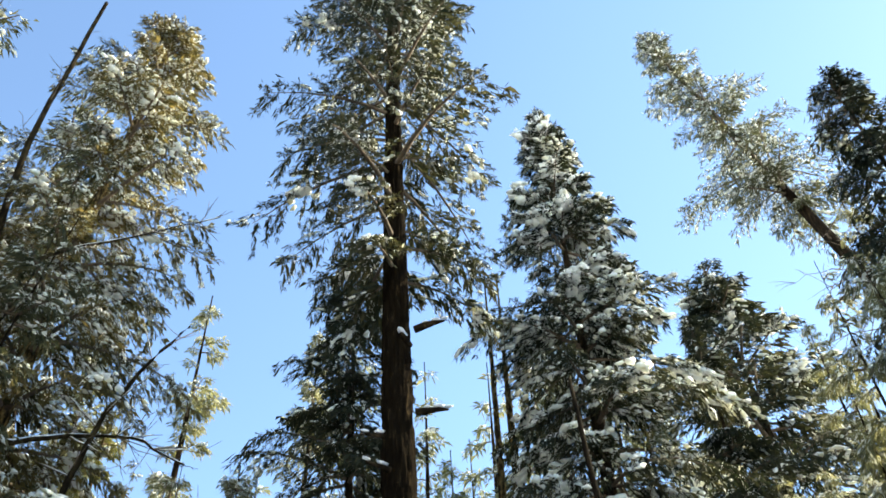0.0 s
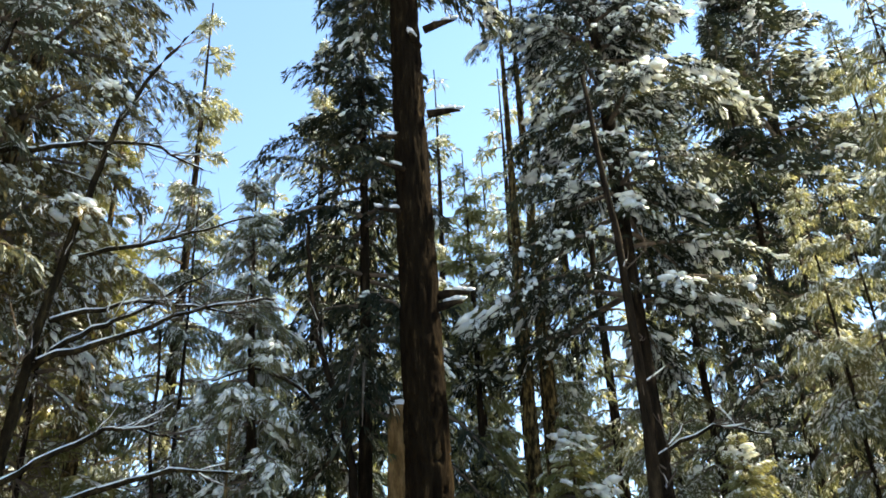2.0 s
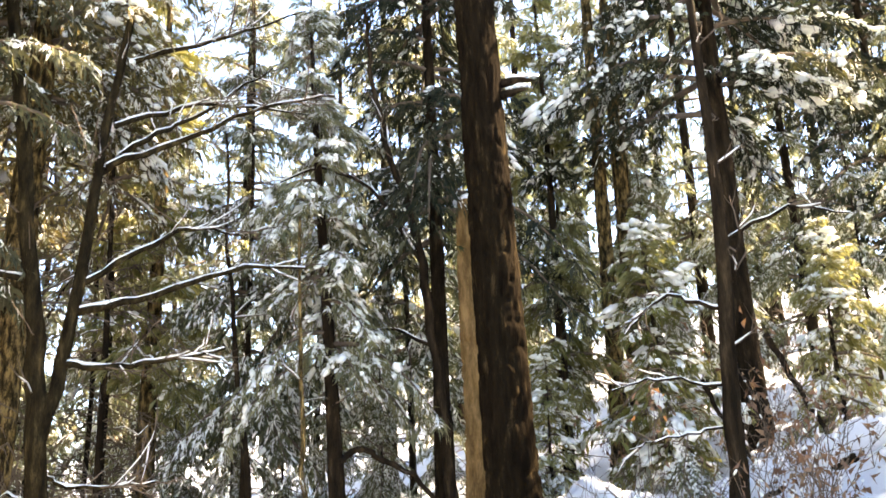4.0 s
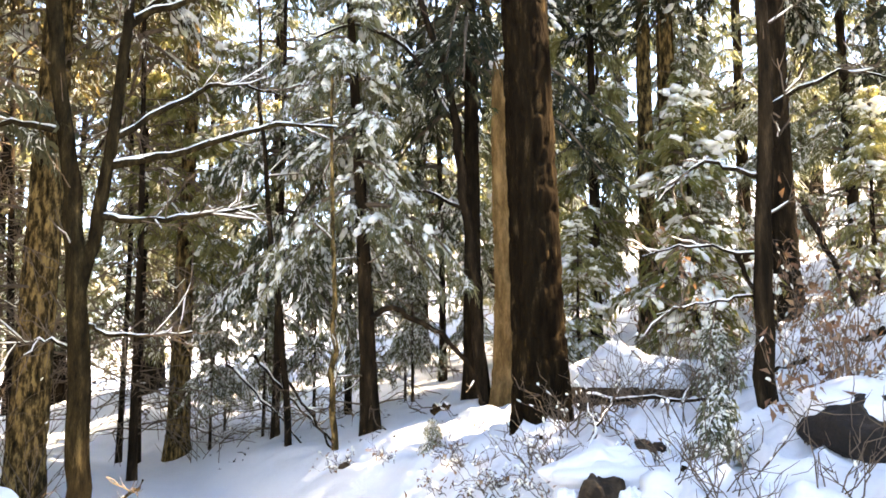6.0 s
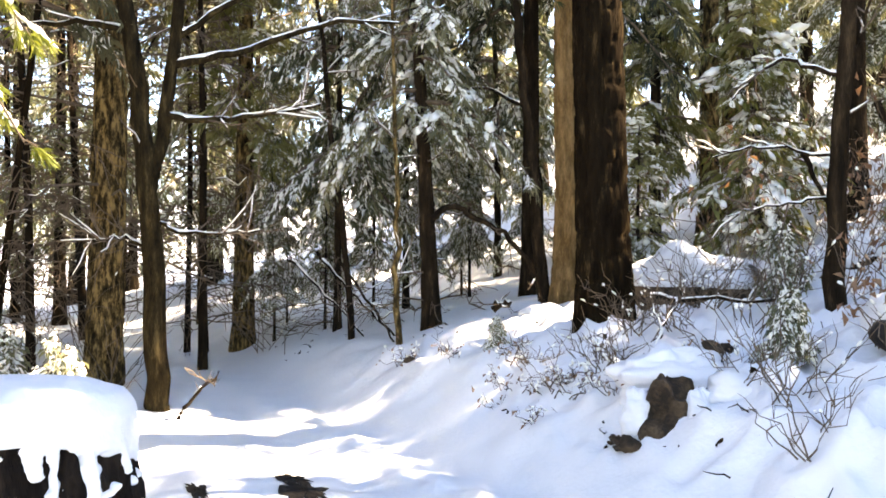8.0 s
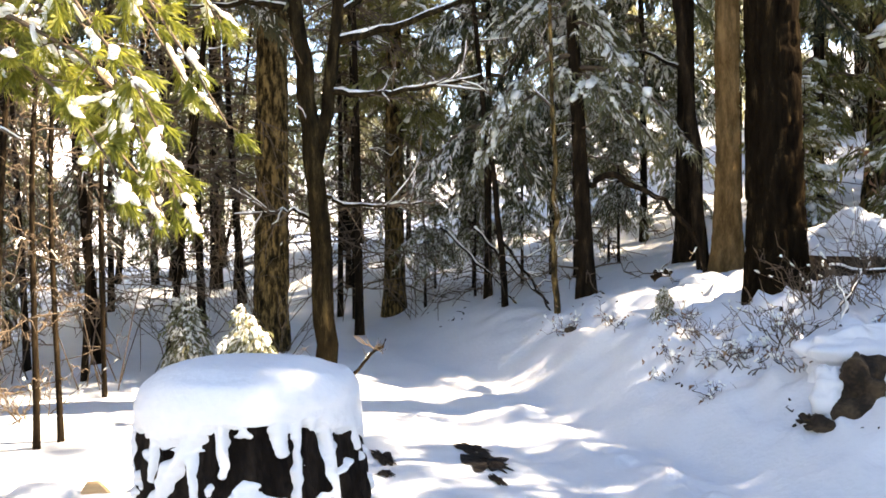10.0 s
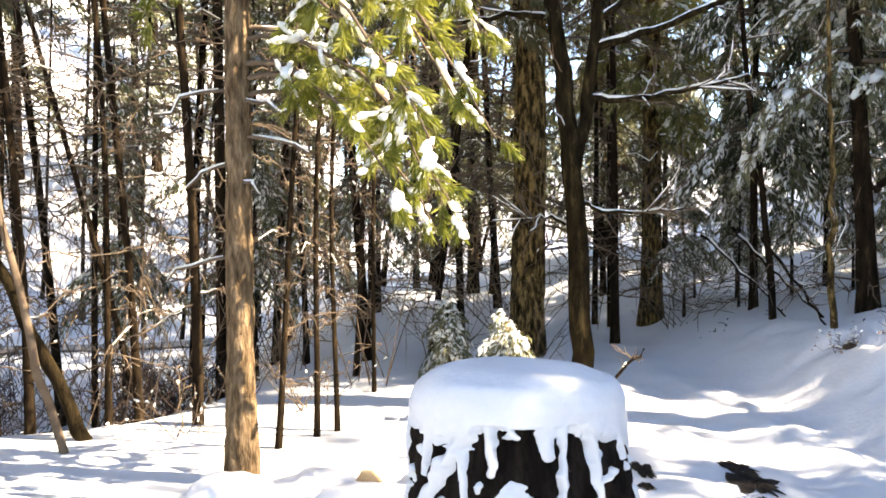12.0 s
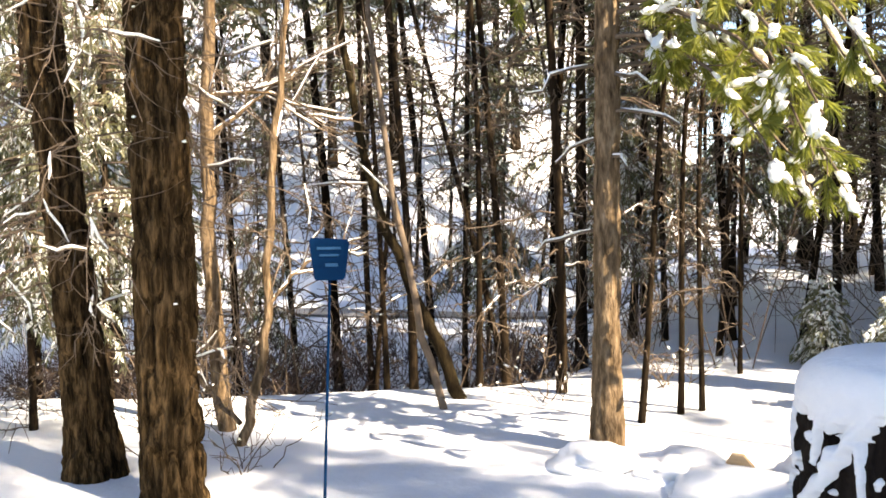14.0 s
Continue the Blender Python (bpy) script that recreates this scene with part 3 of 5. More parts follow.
for x, y, a, s in [(-0.5, 13.0, 80, 1.0), (-2.2, 12.1, 250, 0.42), (-1.5, 11.9, 20, 0.36), (-0.9, 12.3, 100, 0.45), (-0.2, 12.0, 170, 0.38), (0.4, 12.6, 300, 0.44), (1.3, 13.2, 140, 0.42), (0.9, 14.5, 200, 1.2), (2.6, 16.0, 310, 1.3), (3.0, 12.6, 60, 0.8), (-3.9, 14.6, 300, 1.0), (4.6, 13.6, 240, 0.9),
                   (-1.6, 12.6, 10, 0.4), (0.3, 13.3, 130, 0.4), (5.6, 12.6, 310, 0.6), (6.4, 10.6, 90, 0.55), (4.3, 12.6, 20, 0.6), (-2.2, 13.0, 340, 0.35), (-6.6, 11.6, 60, 0.9), (-7.4, 9.9, 130, 0.75), (-8.6, 12.4, 10, 1.0), (-10.4, 10.6, 290, 0.9), (-10.2, 6.2, 20, 0.5), (-9.2, 4.6, 170, 0.45), (-7.6, 2.6, 50, 0.6), (-8.6, 3.6, 110, 0.75), (-8.2, 1.6, 170, 0.8)]:
    again(hemlock, x, y, a, s)
for x, y, a, s in [(-5.0, 19, 50, 1.0), (-8.5, 18, 250, 0.9), (-10.8, 2.2, 210, 0.9), (-12.5, 5.2, 45, 0.95)]:
    again(far_fir, x, y, a, s)
for x, y, a, s in [(7, 27, 70, 1.0), (6.0, 20.5, 190, 1.0), (8.2, 22.5, 40, 1.15), (4.2, 21.5, 130, 1.05), (10.8, 22, 300, 1.1), (2.6, 24, 230, 1.2), (12, 21, 140, 1.0), (-10, 24, 45, 0.9), (16, 24, 5, 1.2), (-7, 33, 185, 1.0)]:
    again(hill_fir, x, y, a, s)
for x, y, a, s in [(-6.8, 16, 190, 0.85), (7.9, 19.5, 140, 1.15), (9.8, 20.5, 240, 1.15), (-7.5, 21.5, 80, 0.9), (6.7, 12.6, 200, 0.7), (10.6, 12.0, 20, 0.7), (-9.8, 14.2, 20, 0.8)]:
    again(grey_fir, x, y, a, s)
# thin pines on the verge and along the gully
for k, (x, y, s) in enumerate([(-5.28, 6.25, 1.1), (-6.28, 6.62, 1.0), (-6.63, 5.39, 0.9), (-4.18, 5.84, 0.8), (-4.08, 6.22, 0.75), (-4.0, 6.4, 0.7), (-4.42, 7.76, 0.7), (-7.07, 8.8, 1.8), (-4.87, 10.9, 1.3), (-3.3, 12.7, 1.7), (-3.6, 12.9, 1.3),
                               (-5.3, 9.2, 1.2), (-5.9, 10.4, 1.4), (-6.4, 9.6, 1.2), (-5.0, 8.4, 1.0), (-5.5, 7.7, 1.1), (-7.8, 10.9, 1.5), (-8.3, 8.0, 1.3), (-8.9, 9.4, 1.4), (-9.6, 7.0, 1.4), (-10.2, 9.2, 1.5), (-10.8, 5.2, 1.5), (-11.2, 7.4, 1.6), (-9.9, 11.6, 1.6), (-11.8, 10.2, 1.6), (-7.2, 12.9, 1.5), (-10.0, 3.4, 1.5),
                               (-6.0, 8.6, 0.9), (-6.9, 7.3, 0.9), (-7.6, 6.0, 0.9), (-7.4, 4.6, 0.8), (-4.6, 9.4, 0.9), (-8.4, 6.6, 1.0)]):
    if k > 10 and k % 3 == 0:
        continue
    again((pole, thin_pole, thin_pole, bushy_pole)[k % 4] if k > 8 else pole if s > 0.95 else thin_pole, x, y, k * 37, s, tilt=4.5 if k > 10 else 1.5)
for x, y, a, s in [(-17, 22, 0, 1.0), (-22, 24, 60, 1.0), (-25, 18, 120, 1.0), (-28, 12, 180, 1.0), (-21, 30, 240, 1.1), (-30, 22, 300, 1.0), (-14, 29, 30, 1.1), (-34, 16, 90, 1.0), (-27, 30, 150, 1.1), (-36, 26, 210, 1.1), (-31, 7, 270, 1.0), (-16, 36, 330, 1.2), (-26, 38, 20, 1.2), (-24, 8, 50, 1.0), (-20, 4, 130, 1.0), (-33, 12, 40, 1.1), (-26, 16, 10, 1.0), (-30, 10, 70, 1.0), (-24, 20, 130, 1.0), (-33, 14, 190, 1.1), (-21, 22, 250, 1.0), (-32, 5, 310, 1.1)]:
    again(hill_fir, x, y, a, s)
for k in range(34):
    far = 14 + 20 * (k * 0.618 % 1.0)
    way = radians(-82 + 62 * ((k * 0.3819 + 0.13) % 1.0))
    again((pole, thin_pole, bushy_pole)[k % 3], far * math.sin(way), far * math.cos(way), k * 53, 1.2 + 0.5 * (k * 0.71 % 1), tilt=4.0)
# unseen woods to the right and behind, added to shade the trail and ground
for x, y, a, s in [(9.6, 6.1, 60, 0.66), (13.0, 6.9, 130, 0.75), (13.5, 3.2, 60, 0.8), (17, 6.4, 180, 1.3), (10.4, 8.7, 10, 0.62), (6.4, 2.2, 20, 0.5), (8.4, 3.6, 130, 0.66), (7.6, 1.0, 220, 0.6), (10.6, 2.4, 310, 0.8), (6.0, 0.2, 90, 0.55)]:
    again(far_fir, x, y, a, s)
for x, y, a, s in [(-11, -6, 220, 1.0), (-16, -1, 340, 1.0), (0.5, -6.5, 20, 0.9), (4.5, -5.5, 80, 0.9), (-5, -6.5, 140, 0.9), (-8.5, -3.0, 200, 0.9), (8.5, -3.5, 260, 0.9), (12.5, -1.5, 320, 1.0), (2.5, -9.5, 90, 1.0), (-6.5, -11, 150, 1.0)]:
    again(hill_fir, x, y, a, s)
again(lit_fir, 5.6, 10.1, 80, 0.75)
again(lit_fir, 2.35, 10.9, 200, 0.6)
# dense fir added here to keep the sun off the stump
again(behind_fir, 7.4, 5.75, 100, 0.84)
again(behind_fir, 8.3, 12.6, 200, 0.85)
# unseen firs close behind the camera, added to hold back skylight
for x, y, a, s in [(2.6, -2.4, 30, 0.8), (-2.2, -2.7, 150, 0.8), (4.8, -0.9, 270, 0.75), (-5.4, -2.2, 200, 0.75)]:
    again(far_fir, x, y, a, s)

# unseen young firs crowding the bank's top, added to shade the trail's edge
for x, y, a, s in [(6.4, 6.1, 20, 0.85), (6.6, 6.9, 100, 0.9), (6.9, 7.6, 200, 0.8), (5.6, 5.3, 300, 0.8), (7.9, 8.6, 150, 0.62), (7.0, 8.75, 250, 0.68), (6.5, 8.95, 20, 0.68), (6.7, 9.45, 140, 0.66)]:
    again(hemlock, x, y, a, s * 1.05)
for x, y, a, s in [(7.6, 6.9, 60, 0.55), (7.4, 7.9, 160, 0.42)]:
    again(far_fir, x, y, a, s)

# dead-limbed saplings that fill the woods beyond the trail
twiggy = conifer("fir_tree", "thin fir with a tangle of bare snow-dusted dead limbs", 9, 0.055, 5.2, 1.5, 40, 2600, needle=NEEDLE_WARM, droop=0.5, snow=0.45, blade=0.14, fat=1.1, dead=75, gaps=0.4, lay=0.15, dust=1.5, core=1, coarse=True)
plant(twiggy, -2.9, 11.2, 0)
for x, y, a, s in [(-4.4, 11.9, 40, 1.1), (-5.6, 14.2, 210, 1.2)]:
    again(twiggy, x, y, a, s, tilt=2.5)
for k in range(7):
    far = 19 + 17 * (k * 0.618 % 1.0)
    way = radians(-22 + 38 * ((k * 0.3819 + 0.29) % 1.0))
    again((hill_fir, grey_fir, hill_fir)[k % 3] if k % 6 else hemlock, far * math.sin(way), far * math.cos(way), k * 71, (0.75 + 0.5 * (k * 0.37 % 1)) * (1.5 if k % 6 == 0 else 1.0))

# ---- bare trees and snags ----


def limb(wood, snow, pts, r0, r1, n=8, cover=0.8):
    """A bent limb with snow lying along its top."""
    pts = np.asarray(pts, float)
    t = np.linspace(0, 1, len(pts))
    m = max(6, len(pts) * 4)
    s = np.linspace(0, 1, m)
    p = np.stack([np.interp(s, t, pts[:, k]) for k in range(3)], -1)
    for _ in range(2):
        p[1:-1] = (p[:-2] + 2 * p[1:-1] + p[2:]) / 4
    p[1:-1] += rng.normal(0, 0.012, (m - 2, 3))
    r = np.linspace(r0, r1, m)
    tube(wood, p, r, n, 0.05)
    level = np.abs(np.gradient(p, axis=0)[:, 2]) / np.linalg.norm(np.gradient(p, axis=0), axis=1)
    if cover and level.mean() < 0.75:
        a = int(m * (1 - cover) * 0.5)
        q = p[a:m - a] + [0, 0, 1] * (r[a:m - a, None] * 0.9)
        tube(snow, q, (r[a:m - a] * 0.55 + 0.003) * rng.uniform(0.45, 1.3, len(q)), 6, 0.12)
    return p


def twigs(wood, snow, p, count, length, spread=0.7, lift=0.25, cover=0.4, r=0.008):
    """Fine side twigs on a limb."""
    for _ in range(count):
        j = rng.integers(len(p) // 3, len(p) - 1)
        d = unit(p[j + 1] - p[j]) + rng.normal(0, spread, 3)
        d[2] += lift
        d = unit(d)
        l = length * rng.uniform(0.4, 1.2)
        q = p[j] + np.outer(np.linspace(0, 1, 5), d * l) + rng.normal(0, 0.02, (5, 3)) * np.linspace(0, 1, 5)[:, None]
        tube(wood, q, np.linspace(r, r * 0.4, 5), 4, 0, False)
        for _ in range(2):
            k = rng.integers(1, 4)
            e = unit(d + rng.normal(0, 0.6, 3)) * l * 0.5
            tube(wood, np.stack([q[k], q[k] + e * 0.5, q[k] + e + [0, 0, 0.03]]), [r * 0.65, r * 0.5, r * 0.25], 3, 0, False)
        if rng.uniform() < cover:
            tube(snow, q[:4] + [0, 0, 0.012], [0.004, 0.008, 0.008, 0.003], 5, 0.1)


def in_plane(x, y, turn, flat, depth=0.0):
    """Points (across, height) of an upright plane that stands at x, y and faces along turn."""
    c, s = math.cos(radians(turn)), math.sin(radians(turn))
    return [(x + u * c - (depth * i) * s, y + u * s + (depth * i) * c, z) for i, (u, z) in enumerate(flat)]


def bare_tree(label, x, y, turn, stems, boughs, mat, twig_n=14, twig_len=0.7, category="tree"):
    tree = thing("bare_tree", label, category, "bare trees")
    wood_snow, fine = Geo(), Geo()
    for flat, r0, r1 in stems:
        g = Geo()
        p = limb(g, wood_snow, in_plane(x, y, turn, flat, 0.0), r0, r1, 14, 0)
        part("trunk", g, mat, tree)
        twigs(fine, wood_snow, p, twig_n, twig_len)
    for flat, r0, r1, deep in boughs:
        g = Geo()
        p = limb(g, wood_snow, in_plane(x, y, turn, flat, deep), r0, r1, 8, 0.95)
        part("bough", g, mat, tree)
        twigs(fine, wood_snow, p, twig_n, twig_len * 0.8)
    tagged(part("twig_tangle", fine, TWIG, tree), kind="stuff")
    if wood_snow.n:
        tagged(part("snow", wood_snow, SNOW_TUFT, tree, "snow lying along the limbs"), kind="stuff")
    return tree


# the forked tree beside the trail
bare_tree("dark mossy forked tree with snow along its bare limbs", -2.65, 8.9, 17,
          [([(0, -0.3), (-0.04, 0.7), (-0.11, 2.23), (-0.27, 3.5), (-0.42, 4.74), (-0.9, 8), (-1.45, 11.5), (-1.4, 16.4)], 0.12, 0.03),
           ([(-0.1, 2.2), (0.09, 3.21), (0.19, 4.23), (0.26, 5.4), (0.49, 6.83), (0.62, 7.8), (0.98, 8.88), (1.39, 9.66)], 0.07, 0.015)],
          [([(0.12, 3.4), (0.8, 3.57), (1.68, 3.9), (2.27, 3.89)], 0.04, 0.012, -0.1), ([(0.14, 3.67), (0.99, 4.32), (1.32, 4.44), (1.8, 4.4)], 0.032, 0.01, 0.15),
           ([(0.0, 2.9), (0.41, 2.84), (1.0, 2.9), (1.47, 3.01)], 0.036, 0.012, -0.15), ([(0.24, 4.82), (0.78, 5.38), (1.25, 5.7), (2.01, 6.44)], 0.035, 0.01, 0.1),
           ([(0.3, 4.9), (1.16, 5.28), (1.76, 5.59), (2.51, 5.73)], 0.035, 0.01, -0.2), ([(-0.35, 3.7), (-0.73, 3.78), (-1.3, 3.7), (-1.9, 3.95)], 0.035, 0.01, 0.1),
           ([(0.35, 5.36), (1.26, 5.85), (2.43, 5.95)], 0.03, 0.008, 0.2), ([(0.46, 6.1), (1.35, 6.48), (2.27, 6.94)], 0.03, 0.008, -0.1),
           ([(-0.75, 7.1), (0.21, 7.6), (1.06, 7.92), (1.76, 7.78)], 0.035, 0.008, 0.1), ([(-1.3, 9.4), (-0.11, 10.56), (1.44, 11.94)], 0.03, 0.006, 0.0),
           ([(-0.1, 1.9), (0.25, 1.75), (0.9, 1.8)], 0.025, 0.008, -0.2), ([(-0.1, 1.6), (-0.35, 1.75), (-0.7, 1.7)], 0.025, 0.008, 0.2)], BARK_FORK, 16, 0.8)
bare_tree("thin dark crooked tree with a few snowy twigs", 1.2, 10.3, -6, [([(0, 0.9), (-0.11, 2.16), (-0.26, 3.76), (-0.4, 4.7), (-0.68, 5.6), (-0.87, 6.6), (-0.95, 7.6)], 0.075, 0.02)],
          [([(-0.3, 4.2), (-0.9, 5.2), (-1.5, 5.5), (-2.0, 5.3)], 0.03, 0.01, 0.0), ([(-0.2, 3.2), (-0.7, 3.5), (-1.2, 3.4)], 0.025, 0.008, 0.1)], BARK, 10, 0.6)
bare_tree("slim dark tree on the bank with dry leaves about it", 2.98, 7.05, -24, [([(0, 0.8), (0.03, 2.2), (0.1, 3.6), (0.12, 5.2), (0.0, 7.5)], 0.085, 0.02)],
          [([(0.05, 2.9), (-0.4, 3.1), (-0.75, 2.8)], 0.02, 0.006, 0.1), ([(0.06, 3.0), (0.2, 3.2), (0.3, 3.7)], 0.02, 0.006, 0.0), ([(0.05, 2.3), (-0.5, 2.42), (-0.9, 2.35)], 0.014, 0.005, 0.1),
           ([(0.05, 2.0), (-0.35, 1.95), (-0.75, 1.85)], 0.012, 0.004, -0.1), ([(0.08, 3.4), (0.6, 3.7), (1.1, 3.6)], 0.02, 0.006, 0.1)], BARK, 6, 0.45)
bare_tree("thin tree leaning far over the verge", -5.8, 5.62, 46, [([(0, -0.3), (-0.28, 0.54), (-0.66, 1.28), (-0.89, 2.21), (-1.08, 3.4), (-1.2, 6)], 0.06, 0.02)], [], BARK_FORK, 12, 0.8)
bare_tree("thin pale tree leaning over the verge", -5.63, 5.23, 46, [([(0, -0.3), (-0.24, 0.74), (-0.46, 1.81), (-0.61, 3.3), (-0.7, 5.5)], 0.035, 0.015)], [], TWIG, 10, 0.7)
bare_tree("crooked pale sapling beside the big trunk", -6.0, 3.46, 63, [([(0, -0.3), (0.15, 0.3), (0.26, 0.83), (0.3, 1.72), (0.39, 2.65), (0.5, 3.6), (0.6, 5)], 0.04, 0.015)],
          [([(0.27, 0.95), (0.5, 1.25), (0.95, 1.35)], 0.015, 0.005, 0.0), ([(0.05, 0.1), (-0.25, 0.45), (-0.3, 0.9)], 0.02, 0.006, 0.05)], BARK_TAN, 8, 0.6)
bare_tree("sunlit tan trunk with a bowed stem", -6.5, 3.68, 60, [([(-0.01, -0.3), (-0.07, 0.82), (-0.11, 1.73), (-0.06, 2.8), (0.02, 3.6), (0.1, 7)], 0.07, 0.03)],
          [([(-0.06, 2.2), (0.3, 2.5), (0.7, 2.75)], 0.02, 0.006, 0.0), ([(-0.06, 2.5), (0.35, 2.55), (0.8, 2.3)], 0.02, 0.006, 0.0)], BARK_TAN, 14, 0.8)
bare_tree("thin snowy sapling standing on the bank", -0.36, 9.44, 2, [([(0, 0.3), (-0.06, 1.2), (-0.06, 2.3), (-0.1, 4.5)], 0.04, 0.015)], [], BARK_MOSS_SUN, 14, 0.5)
bare_tree("thin leaning sapling among the hemlocks", -0.97, 10.69, 5, [([(0, 0.1), (-0.15, 2), (-0.42, 4.1), (-0.5, 6)], 0.045, 0.015)], [], BARK, 14, 0.5)
bare_tree("arched fallen limb with snow on it", 0.6, 9.6, -3, [([(-0.66, 1.95), (-0.5, 2.1), (-0.28, 2.0), (0.07, 1.82), (0.36, 1.5), (0.5, 1.0)], 0.035, 0.02)], [], BARK, 4, 0.4)

# brown snag with a snow cap, behind the old fir
snag = thing("snag", "brown broken-topped dead trunk with a cap of snow", "dead tree")
g = Geo()
furrowed(g, trunk_line(4.0, (0.03, 0), 0.02, 24), flare(4.0, 0.16, 24, 0.3, 0.72), 0.02, 60, 9)
part("trunk", g, BARK_SNAG, snag)
g = Geo()
lumps(g, np.array([[0.02, 0, 4.02], [-0.06, 0.03, 4.0], [0.07, -0.04, 3.98]]), np.array([[1.0, 0, 0]] * 3), np.array([[0.13, 0.12, 0.1], [0.1, 0.08, 0.07], [0.09, 0.09, 0.05]]), 0.15)
part("snow_cap", g, SNOW, snag)
plant(snag, 1.41, 10.2)

# knob and stub on the old fir
for k, (z, a, l) in enumerate([(4.4, -28, 0.12), (4.55, -10, 0.18), (7.9, 235, 0.06), (8.2, -30, 0.22), (6.9, -15, 0.2), (5.5, 190, 0.3), (6.0, 205, 0.35), (6.5, 185, 0.3)]):
    g, gs = Geo(), Geo()
    o = np.array([math.cos(radians(a)), math.sin(radians(a)), 0])
    p = np.array([0, 0, z]) + np.outer([0.05, 0.2, 0.24 + l * 0.4, 0.24 + l], o) + np.outer([0, 0.02, 0.03, 0.02], [0, 0, 1])
    tube(g, p, [0.05, 0.045, 0.03, 0.012], 8, 0.08)
    ob = part("stub", g, BARK, main_tree)
    lumps(gs, p[1:] + [0, 0, 0.045], np.repeat(o[None], 3, 0), np.array([[0.06, 0.05, 0.022], [0.08, 0.045, 0.025], [0.06, 0.03, 0.018]]), 0.2)
    part("snow_pad", gs, SNOW, ob)

# ---- big trunks on the verge ----


def trunk_only(name, label, x, y, h, r, mat, depth, lean=(0, 0), n=84, seed=5, dead=0, root=0.35, snow_bits=0, reach=1.0):
    t = thing(name, label, "tree", "large trees near the trail")
    g = Geo()
    line = trunk_line(h, lean, 0.02, 40)
    furrowed(g, line, flare(h, r, 40, root), depth, n, seed)
    part("trunk", g, mat, t)
    gl, gs = Geo(), Geo()
    for i in range(dead):
        z, a = rng.uniform(0.8, 4.5), rng.uniform(0, 6.28)
        o = np.array([math.cos(a), math.sin(a), 0.1])
        l = rng.uniform(0.3, 1.1) * reach
        s = np.linspace(0, 1, 6)[:, None]
        p = np.array([0, 0, z]) + o * (r * 0.8 + l * s) - np.array([0, 0, 1]) * (rng.uniform(0.2, 1.1) * l * s * s) + rng.normal(0, 0.05, (6, 3)) * s
        tube(gl, p, np.linspace(0.007, 0.002, 6), 4, 0, False)
        twigs(gl, gs, p, 9, 0.45, 0.9, -0.2, 0.08, 0.004)
    if dead:
        tagged(part("dead_wood", gl, TWIG, t), kind="stuff")
    if snow_bits:
        k = snow_bits
        z, a = rng.uniform(0.1, 4, k), rng.uniform(0, 6.28, k)
        c = np.stack([(r + 0.03) * np.cos(a), (r + 0.03) * np.sin(a), z], -1)
        lumps(gs, c, np.stack([-np.sin(a), np.cos(a), 0 * a], -1), rng.uniform(0.004, 0.012, (k, 3)) * [1.5, 0.7, 1], 0.3)
    if gs.n:
        tagged(part("snow", gs, SNOW_TUFT, t, "flecks of snow in the bark"), kind="stuff")
    return plant(t, x, y, 0, sink=0.02)


big_trunk = trunk_only("fir_tree", "stout fir with thick furrowed brown bark in dappled sun", -5.12, 2.58, 24, 0.172, BARK_BROWN, 0.036, (-0.15, -0.2), 110, 21, 10, 0.0, 18)
for x, y, r, lab in [(3.62, 12.3, 0.13, "mossy golden-brown trunk lit by the sun on the slope"), (4.02, 12.55, 0.16, "stout mossy trunk with a spreading foot on the slope")]:
    trunk_only("fir_tree", lab, x, y, 13, r, BARK_MOSS_SUN, 0.02, (0.1, 0), 48, int(r * 300), 6, 0.5)
old_trunk = trunk_only("fir_tree", "thick leaning trunk with rough brown bark", -6.01, 2.48, 15, 0.132, BARK_BROWN, 0.035, (-0.4, -1.1), 90, 31, 75, 0.4, 12, 1.6)


def needle_bough(geo, gs, gw, p, r, tufts, length=0.11):
    """Long-needled pine sprays along a limb, with pads of snow."""
    tube(gw, p, np.linspace(r, 0.006, len(p)), 5, 0, False)
    for _ in range(tufts):
        j = rng.uniform(0.25, 1.0) * (len(p) - 1)
        i = min(int(j), len(p) - 2)
        c = p[i] + (p[i + 1] - p[i]) * (j - i)
        d = unit(p[i + 1] - p[i] + rng.normal(0, 0.45, 3) + [0, 0, -0.25])
        e = c + d * rng.uniform(0.08, 0.3)
        tube(gw, np.stack([c, (c + e) / 2 + [0, 0, 0.015], e]), [0.005, 0.004, 0.003], 3, 0, False)
        n = 90
        base = c + np.outer(rng.uniform(0.35, 1.0, n), e - c)
        w = d + rng.normal(0, 0.55, (n, 3)) + [0, 0, -0.35]
        ln = length * rng.uniform(0.6, 1.1, n)
        blades(geo, base, w, ln, np.full(n, 0.009))
        if rng.uniform() < 0.48:
            k = 5
            c2 = c + np.outer(np.linspace(0.2, 1.15, k), e - c) + [0, 0, 0.028] + rng.normal(0, 0.012, (k, 3))
            lumps(gs, c2, np.repeat(d[None], k, 0), np.stack([rng.uniform(0.03, 0.075, k), rng.uniform(0.02, 0.04, k), rng.uniform(0.014, 0.026, k)], -1), 0.35)


